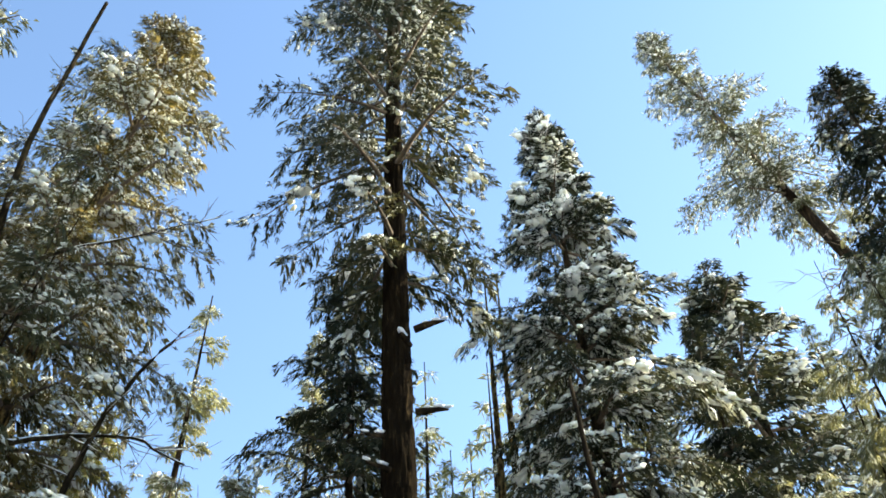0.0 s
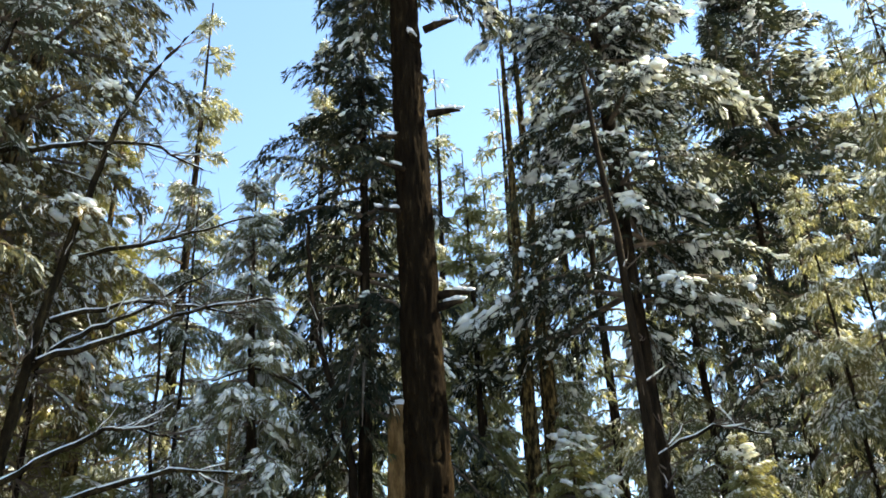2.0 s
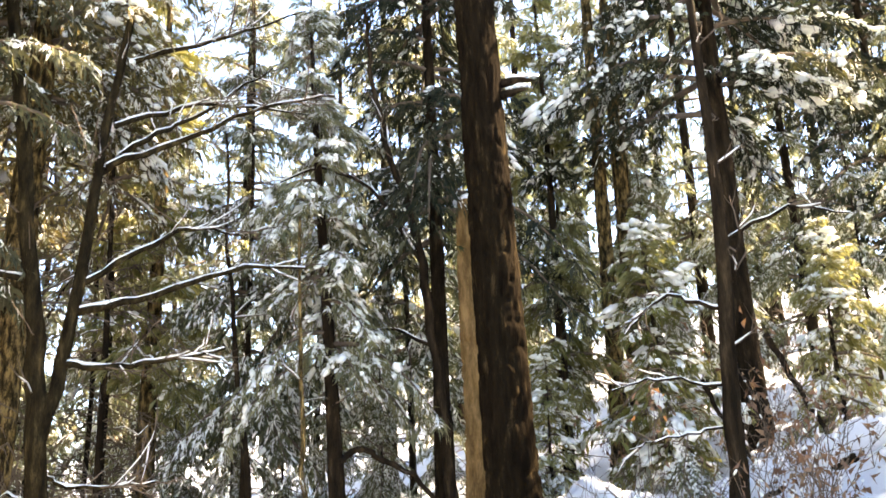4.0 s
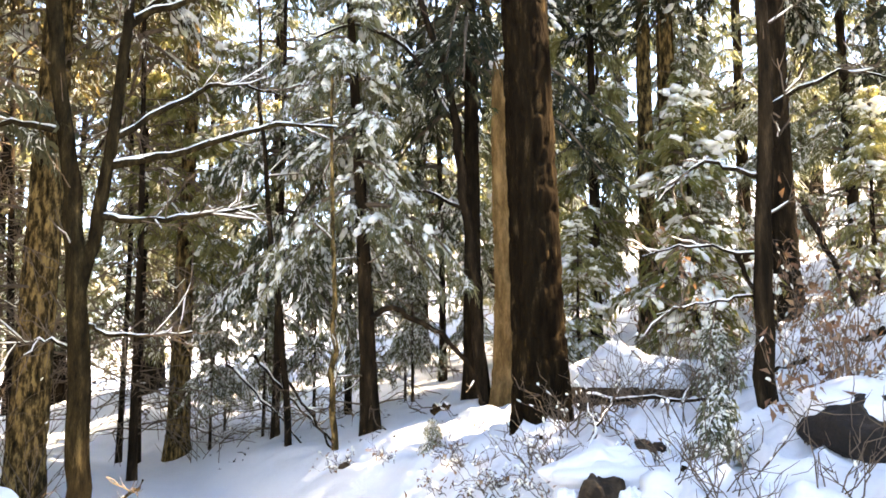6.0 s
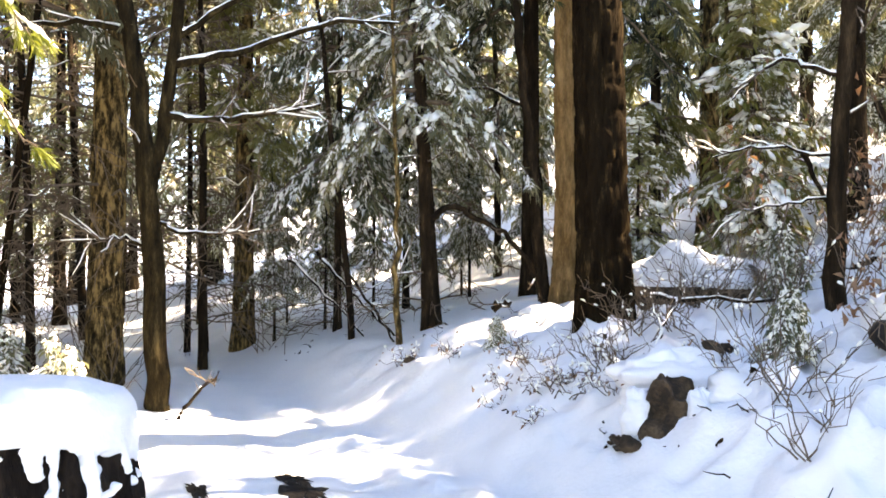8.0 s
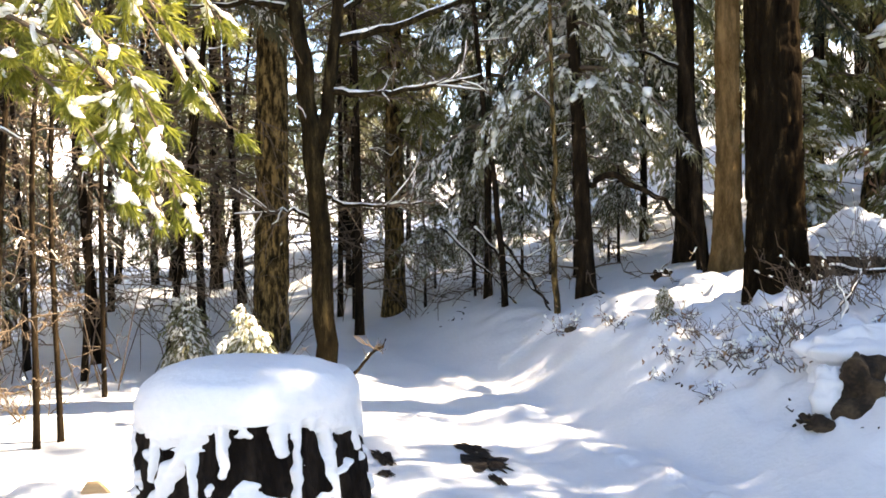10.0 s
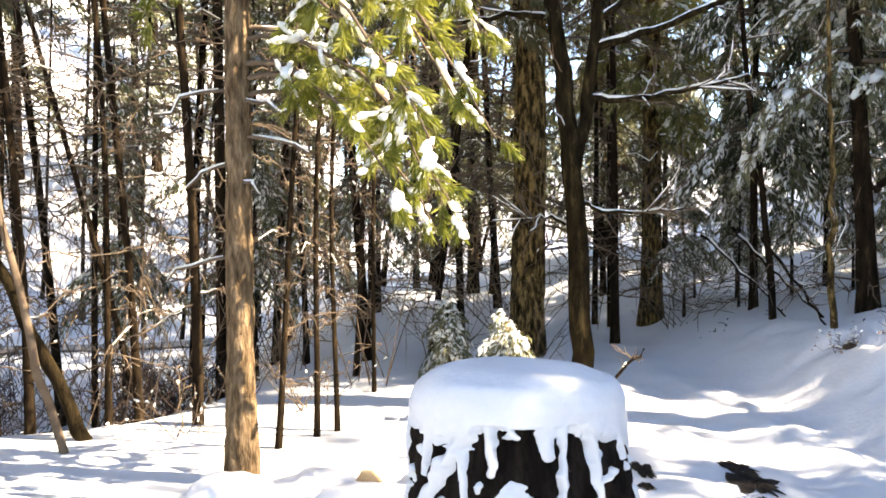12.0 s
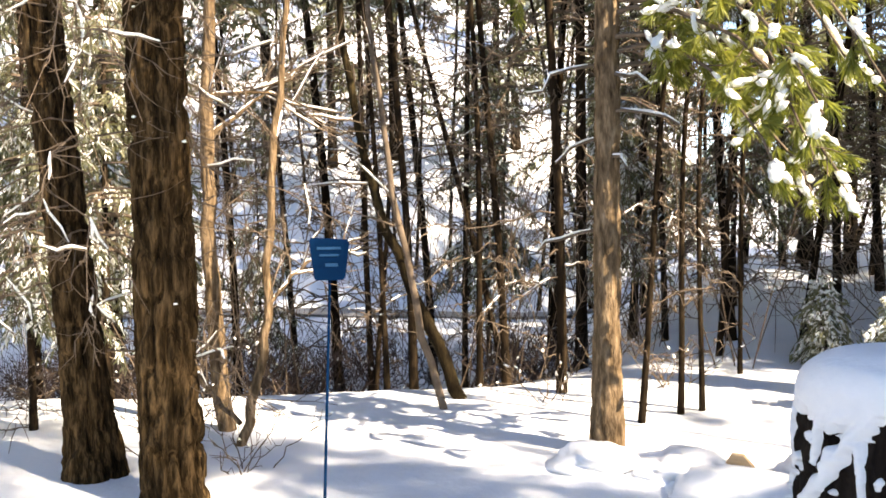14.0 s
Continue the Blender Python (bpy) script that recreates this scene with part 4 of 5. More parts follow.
pine = trunk_only("pine_tree", "tan-barked pine with snowy long-needled boughs", -3.95, 5.11, 13, 0.096, BARK_TAN, 0.011, (0.05, 0.02), 64, 41, 0, 0.25)
gn, gs, gw = Geo(), Geo(), Geo()
for z, a, l, n, up in [(2.9, 10, 1.35, 17, 0.25), (3.3, -12, 1.6, 20, 0.2), (3.5, 25, 1.5, 20, 0.25), (3.0, 35, 1.25, 15, 0.1), (3.7, 5, 1.75, 22, 0.1), (4.3, 40, 1.7, 20, 0.2), (4.2, 160, 1.2, 10, 0.2), (5.0, 90, 1.6, 16, 0.2), (5.2, 200, 1.4, 14, 0.2), (3.4, 10, 1.2, 14, 0.0), (2.65, 18, 1.5, 16, 0.3), (2.55, 34, 1.35, 14, 0.28), (2.75, 2, 1.2, 14, 0.15)]:
    o = np.array([math.cos(radians(a)), math.sin(radians(a)), 0])
    s = np.linspace(0, 1, 9)[:, None]
    p = np.array([0, 0, z]) + o * l * s + np.array([0, 0, 1]) * l * (up * s - 0.95 * s ** 2.2) + rng.normal(0, 0.02, (9, 3)) * s
    needle_bough(gn, gs, gw, p, 0.02, n)
for z, a, l in [(2.52, -8, 0.5), (2.28, 0, 0.62), (1.98, -20, 0.25), (2.6, 195, 0.6), (2.1, 170, 0.5), (1.5, 185, 0.6)]:
    o = np.array([math.cos(radians(a)), math.sin(radians(a)), 0.03])
    f = np.linspace(0, 1, 6)[:, None]
    p = [0, 0, z] + o * l * f - np.array([0, 0, 0.3]) * l * f * f + rng.normal(0, 0.03, (6, 3)) * f
    tube(gw, p, np.linspace(0.014, 0.006, 6), 5, 0.05)
    tube(gs, p[1:] + [0, 0, 0.014], [0.004, 0.008, 0.01, 0.008, 0.004], 5, 0.2)
tagged(part("bough_wood", gw, TWIG, pine), kind="stuff")
tagged(part("foliage", gn, PINE, pine, "bright green long needles"), kind="stuff")
tagged(part("snow", gs, SNOW_TUFT, pine, "snow pads on the boughs"), kind="stuff")

# ---- the stump ----
STUMP = (-1.62, 4.02)


def stump():
    t = thing("tree_stump", "charred old tree stump under a thick cap of snow", "stump", at=pose(STUMP[0], STUMP[1], float(height(*STUMP)) - 0.05, 0, 0, 22))
    n, m, H = 300, 110, 0.96
    a = np.linspace(0, 2 * np.pi, n, endpoint=False)

    def radius(A, Z):
        """The wood's radius: A in turns, Z from foot to rim."""
        ridge = 1 - np.abs(2 * value_noise(A * 34 + 1.5 * value_noise(A * 7, Z * 3, 7, 5, 3), Z * 3.5, 34, 6, 5) - 1)
        return 0.425 + 0.06 * (1 - Z) ** 2 + 0.04 * (value_noise(A * 6, Z * 2, 6, 4, 8) - 0.5) + 0.04 * (ridge ** 0.7 - 0.6) + 0.022 * value_noise(A * 60, Z * 22, 60, 24, 9) - 0.02 * sstep(0.75, 1.0, Z)

    def rings(p, rows):
        i = np.arange(rows - 1)[:, None] * n
        j, k = np.arange(n)[None], (np.arange(n)[None] + 1) % n
        return np.stack([i + j, i + k, i + n + k, i + n + j], -1).reshape(-1, 4)

    A, Z = np.meshgrid(a / (2 * np.pi), np.linspace(0, 1, m))
    R = radius(A, Z)
    p = np.stack([R * np.cos(a) * 1.03, R * np.sin(a) * 0.95, Z * H], -1)
    g = Geo()
    g.add(p, rings(p, m))
    g.add(np.concatenate([p[-1], [[0, 0, H - 0.05]]]), np.array([[q, (q + 1) % n, n] for q in range(n)]))
    part("wood", g, STUMP_WOOD, t)
    # snow on the sides: a crust that is thick where it clings and sinks into the bark elsewhere
    rows = 170
    A, Z = np.meshgrid(a / (2 * np.pi), np.linspace(0.25, 1, rows))
    deg, z = A * 360, Z * H
    edge = 0.955 - 0.06 * value_noise(A * 9, Z * 0, 9, 2, 21) - 0.11 * value_noise(A * 23, Z * 0, 23, 2, 15) - 0.03 * value_noise(A * 60, Z * 0, 60, 2, 16) + 0.04 * np.exp(-((deg - 272) / 9) ** 2)
    cover = (z - edge) / 0.05
    for a0, z0, a1, z1, w in [(246, 0.93, 206, 0.52, 0.055), (216, 0.93, 212, 0.70, 0.032), (292, 0.90, 290, 0.60, 0.036), (308, 0.92, 313, 0.55, 0.042), (330, 0.93, 334, 0.76, 0.036), (252, 0.90, 254, 0.74, 0.034), (282, 0.90, 283, 0.82, 0.05), (237, 0.80, 240, 0.62, 0.026),
                              (262, 0.66, 282, 0.62, 0.05), (276, 0.5, 262, 0.4, 0.07), (50, 0.93, 58, 0.5, 0.05), (100, 0.93, 96, 0.6, 0.05), (140, 0.93, 148, 0.5, 0.06), (180, 0.93, 172, 0.6, 0.05), (20, 0.93, 16, 0.6, 0.05)]:
        z0 = H + 0.02 if z0 >= 0.9 else z0
        da, dz = (a1 - a0) * radians(1) * 0.44, z1 - z0
        u, v = (deg - a0) * radians(1) * 0.44, z - z0
        f = np.clip((u * da + v * dz) / (da * da + dz * dz), 0, 1)
        far = np.hypot(u - f * da, v - f * dz)
        wide = w * 0.8 * (1.15 - 0.5 * f) * (0.6 + 0.8 * value_noise(A * 50, Z * 30, 50, 34, int(a0)))
        cover = np.maximum(cover, 1.2 * (1 - far / wide))
    clots = value_noise(A * 40, Z * 16, 40, 20, 33) * 0.6 + value_noise(A * 90, Z * 36, 90, 40, 34) * 0.4
    cover = np.maximum(cover, (clots - 0.75) * 9) + 0.4 * (value_noise(A * 70, Z * 30, 70, 34, 35) - 0.5) + 0.3 * (value_noise(A * 150, Z * 70, 150, 74, 36) - 0.5)
    cover = np.maximum(cover, (z - H + 0.04) / 0.012)
    thick = np.where(cover > 0, 0.003 + 0.024 * (1 - np.exp(-np.clip(cover, 0, 4) * 1.1)), np.clip(cover * 0.04, -0.05, 0))
    even = 0.462 + 0.06 * (1 - Z) ** 2 + 0.04 * (value_noise(A * 6, Z * 2, 6, 4, 8) - 0.5) - 0.02 * sstep(0.75, 1.0, Z) + 0.02 * value_noise(A * 16, Z * 9, 16, 12, 44)
    hold = sstep(0.0, 1.6, cover)
    R = (radius(A, Z) + thick) * (1 - hold) + even * hold
    # the cap: a broad dome, thicker at one shoulder
    caps = 46
    f = np.linspace(0, 1, caps)[1:]
    AA, F = np.meshgrid(a / (2 * np.pi), f)
    top = R[-1][None] + 0 * F
    rr = (top.mean() + (top - top.mean()) * (1 - F) ** 3) * np.cos(F * np.pi / 2) ** 0.52
    shoulder = 0.012 * np.cos(AA * 2 * np.pi - radians(215)) * np.sin(F * np.pi)
    zz = H + 0.16 * np.sin(F * np.pi / 2) ** 1.0 + shoulder * 0.8 + 0.02 * (value_noise(AA * 6, F * 5, 6, 7, 40) - 0.5) * np.sin(F * np.pi)
    p = np.concatenate([np.stack([R * np.cos(a) * 1.03, R * np.sin(a) * 0.95, z], -1), np.stack([rr * np.cos(a) * 1.03, rr * np.sin(a) * 0.95, zz], -1)])
    g = Geo()
    g.add(p, rings(p, rows + caps - 1))
    part("snow_cap", g, SNOW, t, "smooth rounded snow cap running down in tongues")
    return t


stump()

# ---- the marker sign ----
sign = thing("marker_sign", "blue marker plate on a thin blue leaning rod", "sign", at=pose(-3.62, 2.64, -0.17, 0, 0, 52))
g = Geo()
tube(g, [(-0.075, 0, -0.4), (-0.05, 0, 0.4), (0, 0, 1.55)], [0.0075, 0.0075, 0.006], 10)
part("rod", g, BLUE, sign)


def slab(geo, outline, depth, y=0.0):
    o = np.asarray(outline, float)
    n = len(o)
    f = np.stack([o[:, 0], np.full(n, y - depth / 2), o[:, 1]], -1)
    geo.add(np.vstack([f, f + [0, depth, 0]]), np.array([[q, (q + 1) % n, n + (q + 1) % n, n + q] for q in range(n)]))
    for k, c in ((f, 1), (f + [0, depth, 0], -1)):
        geo.add(k, np.array([[0, q, q + 1][::c] for q in range(1, n - 1)]))


g = Geo()
slab(g, [(-0.060, 1.50), (0.058, 1.50), (0.068, 1.51), (0.088, 1.665), (0.080, 1.68), (-0.080, 1.69), (-0.09, 1.675), (-0.07, 1.51)], 0.012, -0.012)
plate = part("plate", g, BLUE, sign, "blue trapezoid plate", False)
for x0, x1, z0, z1 in [(-0.055, 0.05, 1.636, 1.648), (-0.045, 0.04, 1.606, 1.616), (-0.02, 0.035, 1.56, 1.575)]:
    g = Geo()
    slab(g, [(x0, z0), (x1, z0), (x1, z1), (x0, z1)], 0.003, -0.021)
    part("lettering_bar", g, PALE, plate, "worn pale lettering", False)
g = Geo()
tube(g, [(0, -0.004, 1.66), (0, -0.004, 1.70), (0, -0.004, 1.715), (0, -0.004, 1.725)], [0.008, 0.009, 0.012, 0.004], 10)
part("rod_cap", g, BARK, sign, "dark rod end")

# ---- on the bank ----


def mound(name, label, x, y, z, size, mat, category, turn=0, seed=1, rough=0.25, cap=None):
    """A boulder or heap: a noisy squashed dome, with snow on top where cap is given."""
    t = thing(name, label, category, at=pose(x, y, z, 0, 0, turn))

    def shell(scale, lift, keep):
        nn, mm = 56, 34
        a = np.linspace(0, 2 * np.pi, nn, endpoint=False)
        e = np.linspace(keep, np.pi / 2, mm)
        A, E = np.meshgrid(a / (2 * np.pi), e)
        v = (E + 1.6) / 3.2
        r = 1 + np.cos(E) ** 0.6 * (rough * (value_noise(A * 6, v * 5, 6, 7, seed) - 0.5) * 2 + rough * 0.7 * (value_noise(A * 14, v * 12, 14, 14, seed + 1) - 0.5) + rough * 0.3 * (value_noise(A * 28, v * 22, 28, 26, seed + 2) - 0.5))
        p = np.stack([r * np.cos(E) * np.cos(a) * size[0] * scale, r * np.cos(E) * np.sin(a) * size[1] * scale, r * np.sin(E) * size[2] * scale + lift], -1)
        i = np.arange(mm - 1)[:, None] * nn
        j, k = np.arange(nn)[None], (np.arange(nn)[None] + 1) % nn
        g = Geo()
        g.add(p, np.stack([i + j, i + k, i + nn + k, i + nn + j], -1).reshape(-1, 4))
        return g

    part("body", shell(1, 0, -0.9), mat, t)
    if cap:
        part("snow_cap", shell(1.06, size[2] * 0.1, cap), SNOW, t, "thick snow cap")
    return t


mound("snow_covered_rock", "low boulder under thick snow beside the old fir", 2.36, 9.15, 1.16, (0.46, 0.4, 0.46), ROCK, "rock", 20, 3, 0.3, 0.12)
mound("snow_covered_rock", "lumpy rock under thick snow by the larger boulder", 2.78, 9.0, 1.16, (0.36, 0.34, 0.32), ROCK, "rock", 60, 5, 0.3, 0.15)
mound("rock", "brown earthy rock showing out of the snowy bank", 1.5, 6.15, 0.5, (0.2, 0.2, 0.27), ROCK, "rock", 0, 8, 0.5)
mound("snow_mound", "clot of snow sliding over the rock's edge", 1.36, 6.2, 0.5, (0.13, 0.12, 0.2), SNOW, "snow", 30, 33, 0.4)
mound("snow_mound", "clot of snow on the rock's shoulder", 1.68, 6.02, 0.52, (0.12, 0.12, 0.2), SNOW, "snow", 70, 34, 0.4)
mound("snow_mound", "pillow of snow lying over the brown rock", 1.62, 6.5, 0.72, (0.42, 0.24, 0.2), SNOW, "snow", 10, 27, 0.3)
mound("snow_mound", "rounded snow hummock beside the brown rock", 2.0, 6.15, 0.68, (0.26, 0.24, 0.18), SNOW, "snow", 40, 28, 0.25)
mound("rock", "small brown rock half buried in snow", 1.78, 6.1, 0.62, (0.16, 0.1, 0.08), ROCK, "rock", 30, 9, 0.4)
mound("root_mass", "dark upturned root mass half under snow", 3.22, 6.0, 0.95, (0.36, 0.31, 0.3), SOIL, "roots", 10, 14, 0.45)
mound("snow_mound", "deep cushion of snow lying over the root mass", 3.3, 6.2, 1.12, (0.44, 0.34, 0.27), SNOW, "snow", 10, 31, 0.3)
mound("snow_mound", "rounded heap of snow at the trail's edge", -4.15, 2.65, -0.03, (0.55, 0.4, 0.13), SNOW, "snow", 0, 15, 0.12)
mound("snow_mound", "small heap of snow by the pine", -3.75, 4.75, 0.02, (0.3, 0.25, 0.11), SNOW, "snow", 0, 16, 0.35)
mound("snow_mound", "lumpy snow heap next to the stump", -2.75, 4.75, 0.0, (0.45, 0.35, 0.13), SNOW, "snow", 0, 18, 0.4)
mound("snow_mound", "soft snow heap near the pine's foot", -3.3, 5.0, 0.0, (0.4, 0.35, 0.11), SNOW, "snow", 0, 19, 0.4)
mound("snow_mound", "low snow heap behind the stump", -2.5, 5.5, 0.0, (0.5, 0.35, 0.15), SNOW, "snow", 0, 20, 0.25)
mound("snow_mound", "snow heap on the bank's top", 1.1, 9.5, 0.92, (0.27, 0.2, 0.15), SNOW, "snow", 0, 22, 0.3)
for x, y, sx, seed in [(1.2, 6.1, 0.09, 66), (2.0, 6.65, 0.09, 68), (-0.25, 8.95, 0.06, 70)]:
    mound("earth_clod", "dark clod of earth and leaves showing through the snow", x, y, float(surface(x, y)) - sx * 0.35, (sx * 1.25, sx * 0.7, sx * 0.8), ROCK, "earth", seed * 40, seed, 1.1)
g = Geo()
slab(g, [(-0.09, 0), (0.07, -0.01), (0.09, 0.05), (0.02, 0.11), (-0.05, 0.1)], 0.05)
tagged(part("wood_chunk", g, TAN_BOARD), "fresh split chunk of tan wood in the snow", "wood").matrix_basis = pose(-3.03, 5.16, 0.03, 0, 8, 20)

# fallen log under snow
log = thing("fallen_log", "dark fallen log buried under a long roll of snow", "log")
g, gs = Geo(), Geo()
lp = np.array([(2.95, 8.75, 1.2), (3.5, 8.9, 1.33), (4.0, 9.06, 1.5), (4.5, 9.15, 1.66), (5.1, 9.25, 1.85), (5.9, 9.4, 2.1)])
tube(g, lp, [0.12, 0.14, 0.14, 0.13, 0.12, 0.11], 14, 0.06)
part("wood", g, BARK, log)
s = np.linspace(0, 5, 36)
q = np.stack([np.interp(s, np.arange(6), lp[:, k]) for k in range(3)], -1)
tube(gs, q + [0, -0.02, 0.1], 0.17 + rng.normal(0, 0.016, 36), 14, 0.05)
part("snow_roll", gs, SNOW, log, "long roll of snow")


def brush(label, x, y, count, tall, spread, mat=None, leaf=0, lean=0.4, snow=0.3, seed_turn=0.0, category="shrub", r=0.0055, leaf_size=1.0):
    """A bare shrub: forking canes from one foot, with dry leaves where asked."""
    t = thing("shrub", label, category, "shrubs on the bank")
    g, gs, gl = Geo(), Geo(), Geo()
    z0 = float(surface(x, y))
    tips = []
    for i in range(count):
        a = rng.uniform(0, 6.28)
        d = unit(np.array([math.cos(a) * lean, math.sin(a) * lean, 1.0]) + rng.normal(0, 0.15, 3))
        l = tall * rng.uniform(0.5, 1.1)
        s = np.linspace(0, 1, 7)[:, None]
        p = np.array([x, y, z0 - 0.05]) + rng.normal(0, spread * 0.3, 3) * [1, 1, 0] + d * l * s + rng.normal(0, 0.03, (7, 3)) * s
        tube(g, p, np.linspace(r, r * 0.35, 7), 5, 0, False)
        for _ in range(4):
            j = rng.integers(2, 7)
            e = unit(d + rng.normal(0, 0.6, 3)) * l * rng.uniform(0.2, 0.5)
            q = np.stack([p[j], p[j] + e * 0.5 + rng.normal(0, 0.02, 3), p[j] + e])
            tube(g, q, [r * 0.6, r * 0.45, r * 0.25], 4, 0, False)
            tips += [q[1], q[2]]
            if rng.uniform() < snow:
                lumps(gs, q[1:] + [0, 0, 0.012], np.repeat(e[None], 2, 0), rng.uniform(0.006, 0.014, (2, 3)) * [2.2, 1, 1], 0.3)
    tagged(part("cane_tangle", g, mat or TWIG, t), kind="stuff")
    if leaf:
        tips = np.array(tips)
        c = tips[rng.integers(0, len(tips), leaf)] + rng.normal(0, 0.06 * leaf_size, (leaf, 3))
        ln = rng.uniform(0.05, 0.1, leaf) * leaf_size
        blades(gl, c, rng.normal(0, 1, (leaf, 3)) + [0, 0, -0.7], ln, ln * 0.55)
        tagged(part("leafage", gl, DRY, t, "withered brown leaves"), kind="stuff")
    if gs.n:
        tagged(part("snow", gs, SNOW_TUFT, t), kind="stuff")
    return t


for x, y, n, h, leaf, lab in [(3.3, 6.5, 9, 0.9, 150, "shrub holding withered pinkish-brown leaves"), (2.95, 6.05, 7, 0.7, 90, "low shrub with withered brown leaves"), (3.8, 7.4, 10, 1.2, 160, "shrub of brown dry leaves on the slope"), (3.5, 7.9, 8, 1.5, 130, "tall shrub with hanging dry leaves"),
                              (4.4, 8.6, 8, 1.4, 120, "oak shrub with brown leaves by the log"), (4.2, 9.6, 8, 1.7, 140, "oak shrub with brown leaves on the slope"), (3.1, 9.9, 6, 1.3, 70, "thin shrub with a few brown leaves")]:
    brush(lab, x, y, n, h, 0.2, None, leaf, 0.5)
for x, y, n, h, lab in [(2.1, 5.6, 9, 0.75, "bare forking shrub on the bank's edge"), (2.35, 6.9, 10, 0.7, "bare wiry shrub in the snow"), (1.9, 7.6, 14, 0.5, "tangle of bare snowy twigs below the old fir"), (1.35, 7.3, 14, 0.42, "low tangle of thin twigs on the bank"), (0.75, 7.75, 14, 0.34, "snowy tuft of twigs on the bank"),
                        (1.6, 7.75, 16, 0.5, "low bare twig tangle at the old fir's foot"), (2.3, 7.9, 16, 0.55, "tangle of thin twigs in the snow"), (1.3, 7.0, 12, 0.4, "wiry twigs poking out of the bank"), (2.55, 8.5, 12, 0.6, "thin twigs before the snowy boulder"), (0.95, 7.1, 10, 0.3, "small tuft of dead twigs on the bank"), (3.4, 8.6, 12, 0.7, "bare twigs growing before the log"), (1.9, 6.0, 8, 0.6, "bare twigs above the brown rock"), (2.0, 5.0, 8, 0.6, "bare shrub beside the trail"), (2.6, 5.2, 8, 0.7, "bare twiggy shrub on the bank"), (2.7, 7.5, 12, 0.8, "bare upright twigs by the slim tree"), (2.2, 8.3, 10, 0.7, "thin upright twigs before the log"),
                        (-5.4, 3.2, 9, 0.6, "bare twigs at the foot of the big trunk"), (-6.1, 3.0, 10, 0.8, "bare brush between the trunks"), (-4.6, 6.9, 10, 0.6, "bare brush among the thin pines"), (-5.9, 7.6, 10, 0.9, "bare brush in the shade of the pines"),
                        (-3.2, 8.2, 8, 0.5, "bare sapling brush behind the stump"), (-4.3, 9.2, 8, 1.1, "tawny bare brush about the mossy trunk"), (-3.4, 9.6, 9, 1.8, "tall tawny brush before the mossy trunk"), (-4.0, 10.6, 9, 2.0, "tall tawny brush behind the mossy trunk"), (-2.3, 11.8, 9, 1.8, "tawny brush about the fir's foot"), (-5.2, 5.9, 6, 0.7, "thin bare brush by the pines")]:
    brush(lab, x, y, n, h, 0.25, None, 0, 0.8, 0.12)
# low tufts of dead leaves and twigs in the lumpy snow of the bank
for x, y in [(0.46, 7.45), (0.6, 7.55), (0.78, 7.3), (0.95, 7.2), (0.62, 8.0), (0.75, 6.85), (1.28, 6.65), (1.9, 6.75), (2.1, 6.6), (0.15, 8.4), (-0.3, 8.95), (1.15, 7.15)]:
    brush("low tuft of dark dead leaves and twigs in the snow", x, y, 7, rng.uniform(0.12, 0.26), 0.16, BRUSH, 26, 1.3, 0.25, r=0.004, leaf_size=0.6)
# brush filling the gully
for k in range(46):
    far, way = rng.uniform(9.6, 15.5), radians(rng.uniform(-80, -40))
    brush("grey-brown bare brush filling the gully", far * math.sin(way), far * math.cos(way), 24, 1.0, 0.9, BRUSH, 0, 0.9, 0.04, r=0.007)

# tall bare saplings crowding the far side of the verge
for k in range(16):
    far, way = rng.uniform(8.5, 19), radians(rng.uniform(-72, -24))
    brush("thin bare sapling clump with snow on its twigs", far * math.sin(way), far * math.cos(way), 9, 4.2, 0.8, None, 0, 0.45, 0.9, r=0.007)

# small snow-bent firs on the bank
bank_fir = conifer("fir_sapling", "little fir bent under clots of snow", 0.7, 0.015, 0.05, 0.3, 26, 900, needle=NEEDLE_GREY, droop=0.9, snow=0.7, blade=0.06, group="fir saplings", lump=0.8, lay=1.0, dust=1.5, coarse=True)
plant(bank_fir, 2.31, 6.29, 0, 0.75)
for x, y, a, s in [(3.0, 8.2, 40, 1.0), (-4.1, 8.7, 80, 1.3), (-3.9, 8.3, 120, 0.9), (2.0, 10.2, 160, 1.2), (0.55, 8.15, 200, 0.45), (-2.35, 6.2, 10, 0.6)]:
    again(bank_fir, x, y, a, s)

laden = conifer("fir_sapling", "little fir nearly buried under clots of snow", 1.05, 0.02, 0.1, 0.36, 34, 2600, needle=NEEDLE_GREY, droop=0.9, snow=0.7, blade=0.08, group="fir saplings", lump=0.85, lay=1.0, dust=1.0)
plant(laden, -2.75, 7.05, 0)
again(laden, -3.15, 8.0, 120, 0.8)

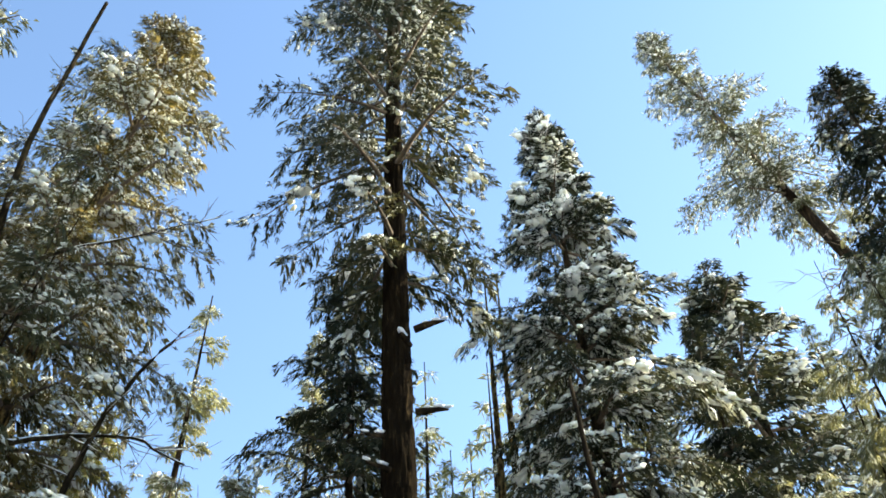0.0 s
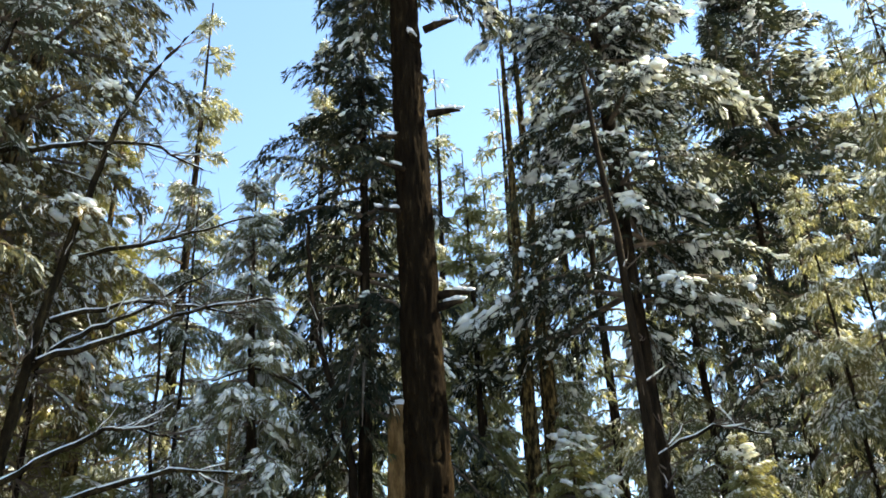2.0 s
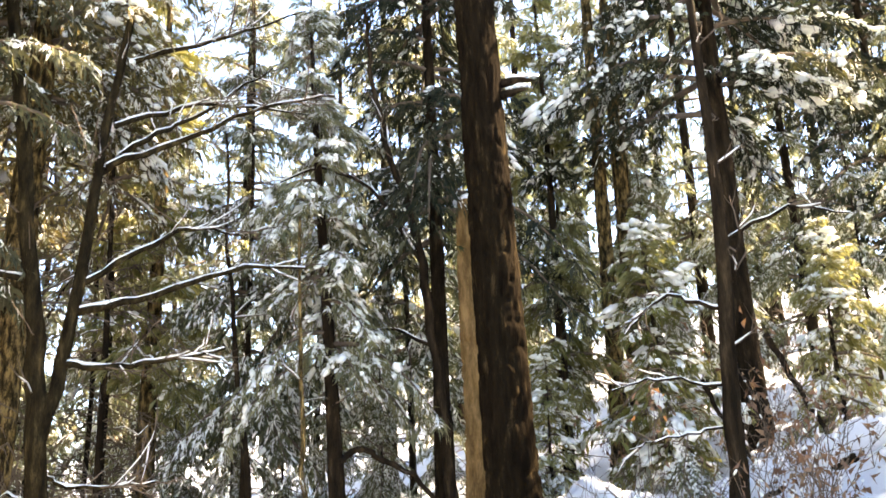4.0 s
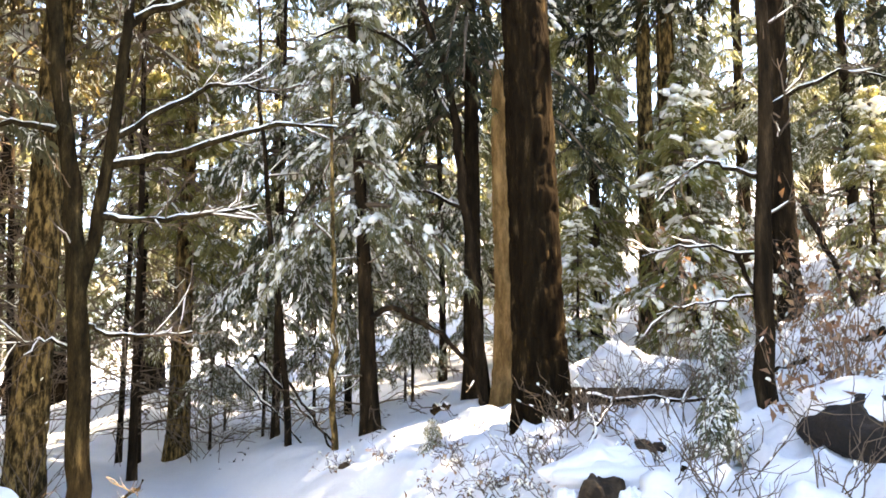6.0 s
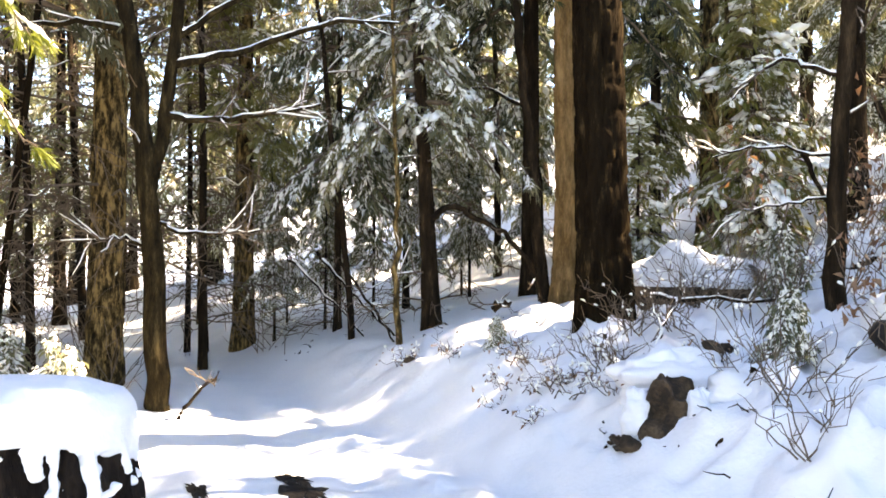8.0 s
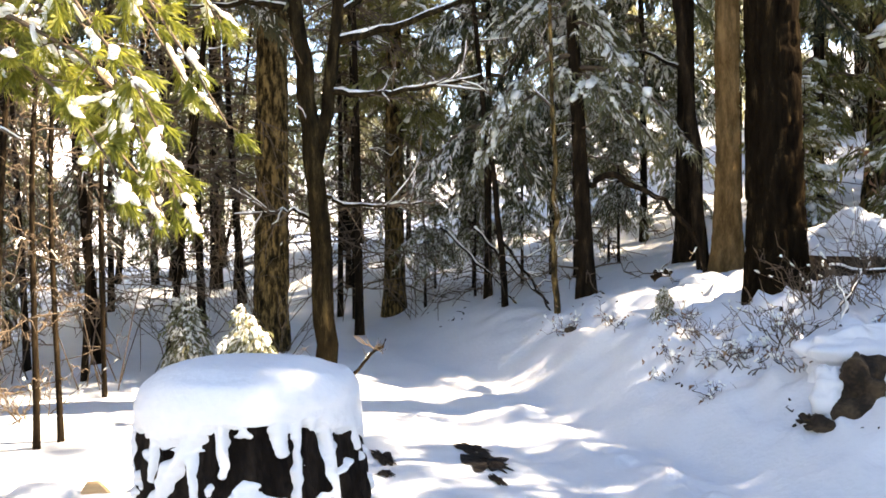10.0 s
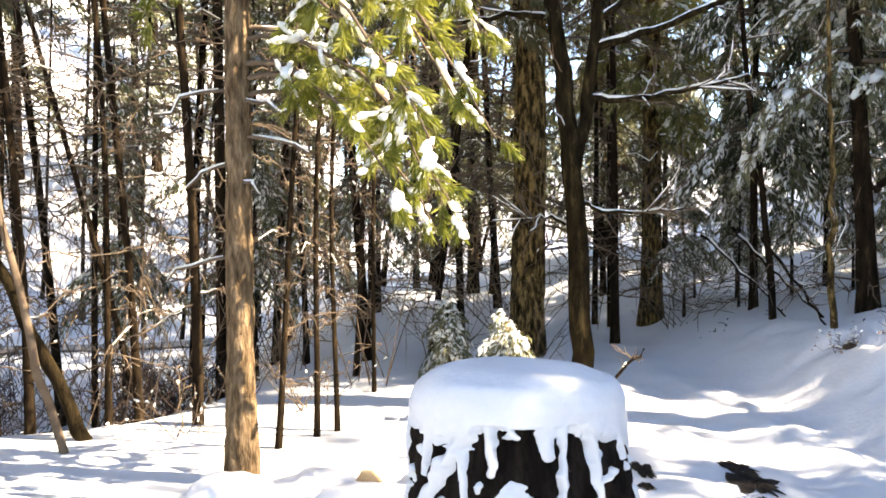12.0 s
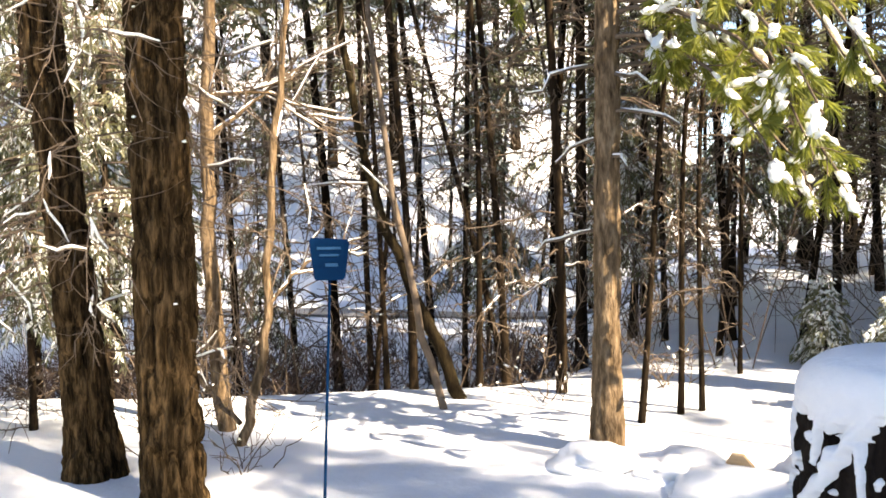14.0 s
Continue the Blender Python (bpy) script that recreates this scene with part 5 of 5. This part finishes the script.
# sticks lying and leaning
for i, (p0, p1, r, lab) in enumerate([((1.75, 8.0, 1.2), (2.75, 7.6, 1.2), 0.02, "dark fallen branch lying on the snow"), ((1.6, 6.9, 0.85), (2.0, 7.6, 1.25), 0.014, "thin stick stuck in the snow"), ((-2.42, 8.5, 0.0), (-2.0, 8.55, 0.5), 0.02, "short dead stick poking out of the snow"),
                                      ((-1.5, 11.2, 1.6), (-0.5, 10.4, 0.65), 0.02, "snowy pole leaning among the hemlocks"), ((-1.9, 11.5, 1.5), (-0.9, 10.9, 0.6), 0.018, "fallen snowy pole on the bank"), ((-1.1, 10.2, 1.5), (-0.45, 9.9, 0.6), 0.018, "dark broken limb leaning in the snow"),
                                      ((3.9, 9.9, 2.7), (4.5, 10.1, 1.75), 0.03, "dead limb leaning on the slope"), ((4.7, 9.9, 3.2), (5.1, 9.5, 1.9), 0.04, "dark leaning dead stem by the log"), ((0.6, 9.6, 1.0), (0.75, 9.5, 1.06), 0.04, "short cut log end in the snow")]):
    g, gs = Geo(), Geo()
    p = limb(g, gs, [p0, tuple((np.array(p0) + p1) / 2 + rng.normal(0, 0.03, 3)), p1], r, r * 0.6, 8, 0.8)
    gt = Geo()
    twigs(gt, gs, p, 4, 0.3)
    st = thing("fallen_branch", lab, "branch", "fallen branches")
    part("wood", g, BARK, st)
    tagged(part("twig_tangle", gt, TWIG, st), kind="stuff")
    if gs.n:
        tagged(part("snow", gs, SNOW_TUFT, st), kind="stuff")

# bark bits and twigs strewn over the bank
g = Geo()
for _ in range(26):
    l0, s0 = rng.uniform(-3.5, 7.0), 0.35 + abs(rng.normal(0.5, 0.8))
    for _ in range(rng.integers(2, 6)):
        l, s = l0 + rng.normal(0, 0.16), s0 + rng.normal(0, 0.12)
        x, y = 0.84 + s * 0.86 - l * 0.51, 5.7 + s * 0.51 + l * 0.86
        z = float(surface(x, y))
        if rng.uniform() < 0.45:
            lumps(g, np.array([[x, y, z]]), rng.normal(0, 1, (1, 3)) * [1, 1, 0.2], rng.uniform(0.006, 0.026, (1, 3)), 0.6)
        else:
            d = unit(rng.normal(0, 1, 3) * [1, 1, 0.35]) * rng.uniform(0.04, 0.17)
            bend = rng.normal(0, 0.015, (4, 3)) * [[0], [1], [1], [1]]
            tube(g, np.array([x, y, z]) + np.outer(np.linspace(0, 1, 4), d) + bend + [0, 0, 0.012], [0.005, 0.005, 0.004, 0.002], 4, 0, False)
tagged(part("forest_litter", g, BARK), "dark twigs and bark bits strewn over the snow", "litter", kind="stuff")
# bare soil where the trail has worn through
for x, y, w, d, a in [(-0.82, 6.25, 0.13, 0.26, 22), (-0.97, 6.62, 0.09, 0.16, 40), (-1.55, 6.3, 0.05, 0.22, 30), (-0.72, 5.85, 0.03, 0.12, 25), (-1.45, 5.95, 0.03, 0.1, 35)]:
    n = 96
    g = Geo()
    aa = np.linspace(0, 2 * np.pi, n, endpoint=False)
    rows = []
    for f in (0.0, 0.35, 0.7, 1.0):
        k = f * (1 + (0.7 * value_noise(aa / 6.2832 * 7, aa * 0, 7, 2, int(w * 1000)) + 0.7 * value_noise(aa / 6.2832 * 29, aa * 0, 29, 2, 6) - 0.7) * (f > 0))
        X, Y = x + w * k * np.cos(aa) * math.cos(radians(a)) - d * k * np.sin(aa) * math.sin(radians(a)), y + w * k * np.cos(aa) * math.sin(radians(a)) + d * k * np.sin(aa) * math.cos(radians(a))
        rows.append(np.stack([X, Y, height(X, Y) + drifts(X, Y) + 0.012 * (1 - f) + 0.006 + rng.normal(0, 0.004, n) * (f < 1)], -1))
    i = np.arange(3)[:, None] * n
    j, k = np.arange(n)[None], (np.arange(n)[None] + 1) % n
    g.add(np.concatenate(rows), np.stack([i + j, i + k, i + n + k, i + n + j], -1).reshape(-1, 4)[:, ::-1])
    tagged(part("bare_soil", g, SOIL), "dark wet soil showing through the trodden snow", "soil", kind="structure")
# the far road: a wet strip along the gully's far side
g = Geo()
s = np.linspace(-30, 30, 80)
rows = []
for off in (20.6, 21.4, 22.2):
    X, Y = -0.73 * off - 0.68 * s, 0.68 * off - 0.73 * s
    rows.append(np.stack([X, Y, surface(X, Y) + 0.05], -1))
n = len(s)
g.add(np.concatenate(rows), np.array([[o + q, o + q + 1, o + n + q + 1, o + n + q] for o in (0, n) for q in range(n - 1)])[:, ::-1])
tagged(part("road", g, ASPHALT), "wet dark road beyond the gully", "road", kind="structure")
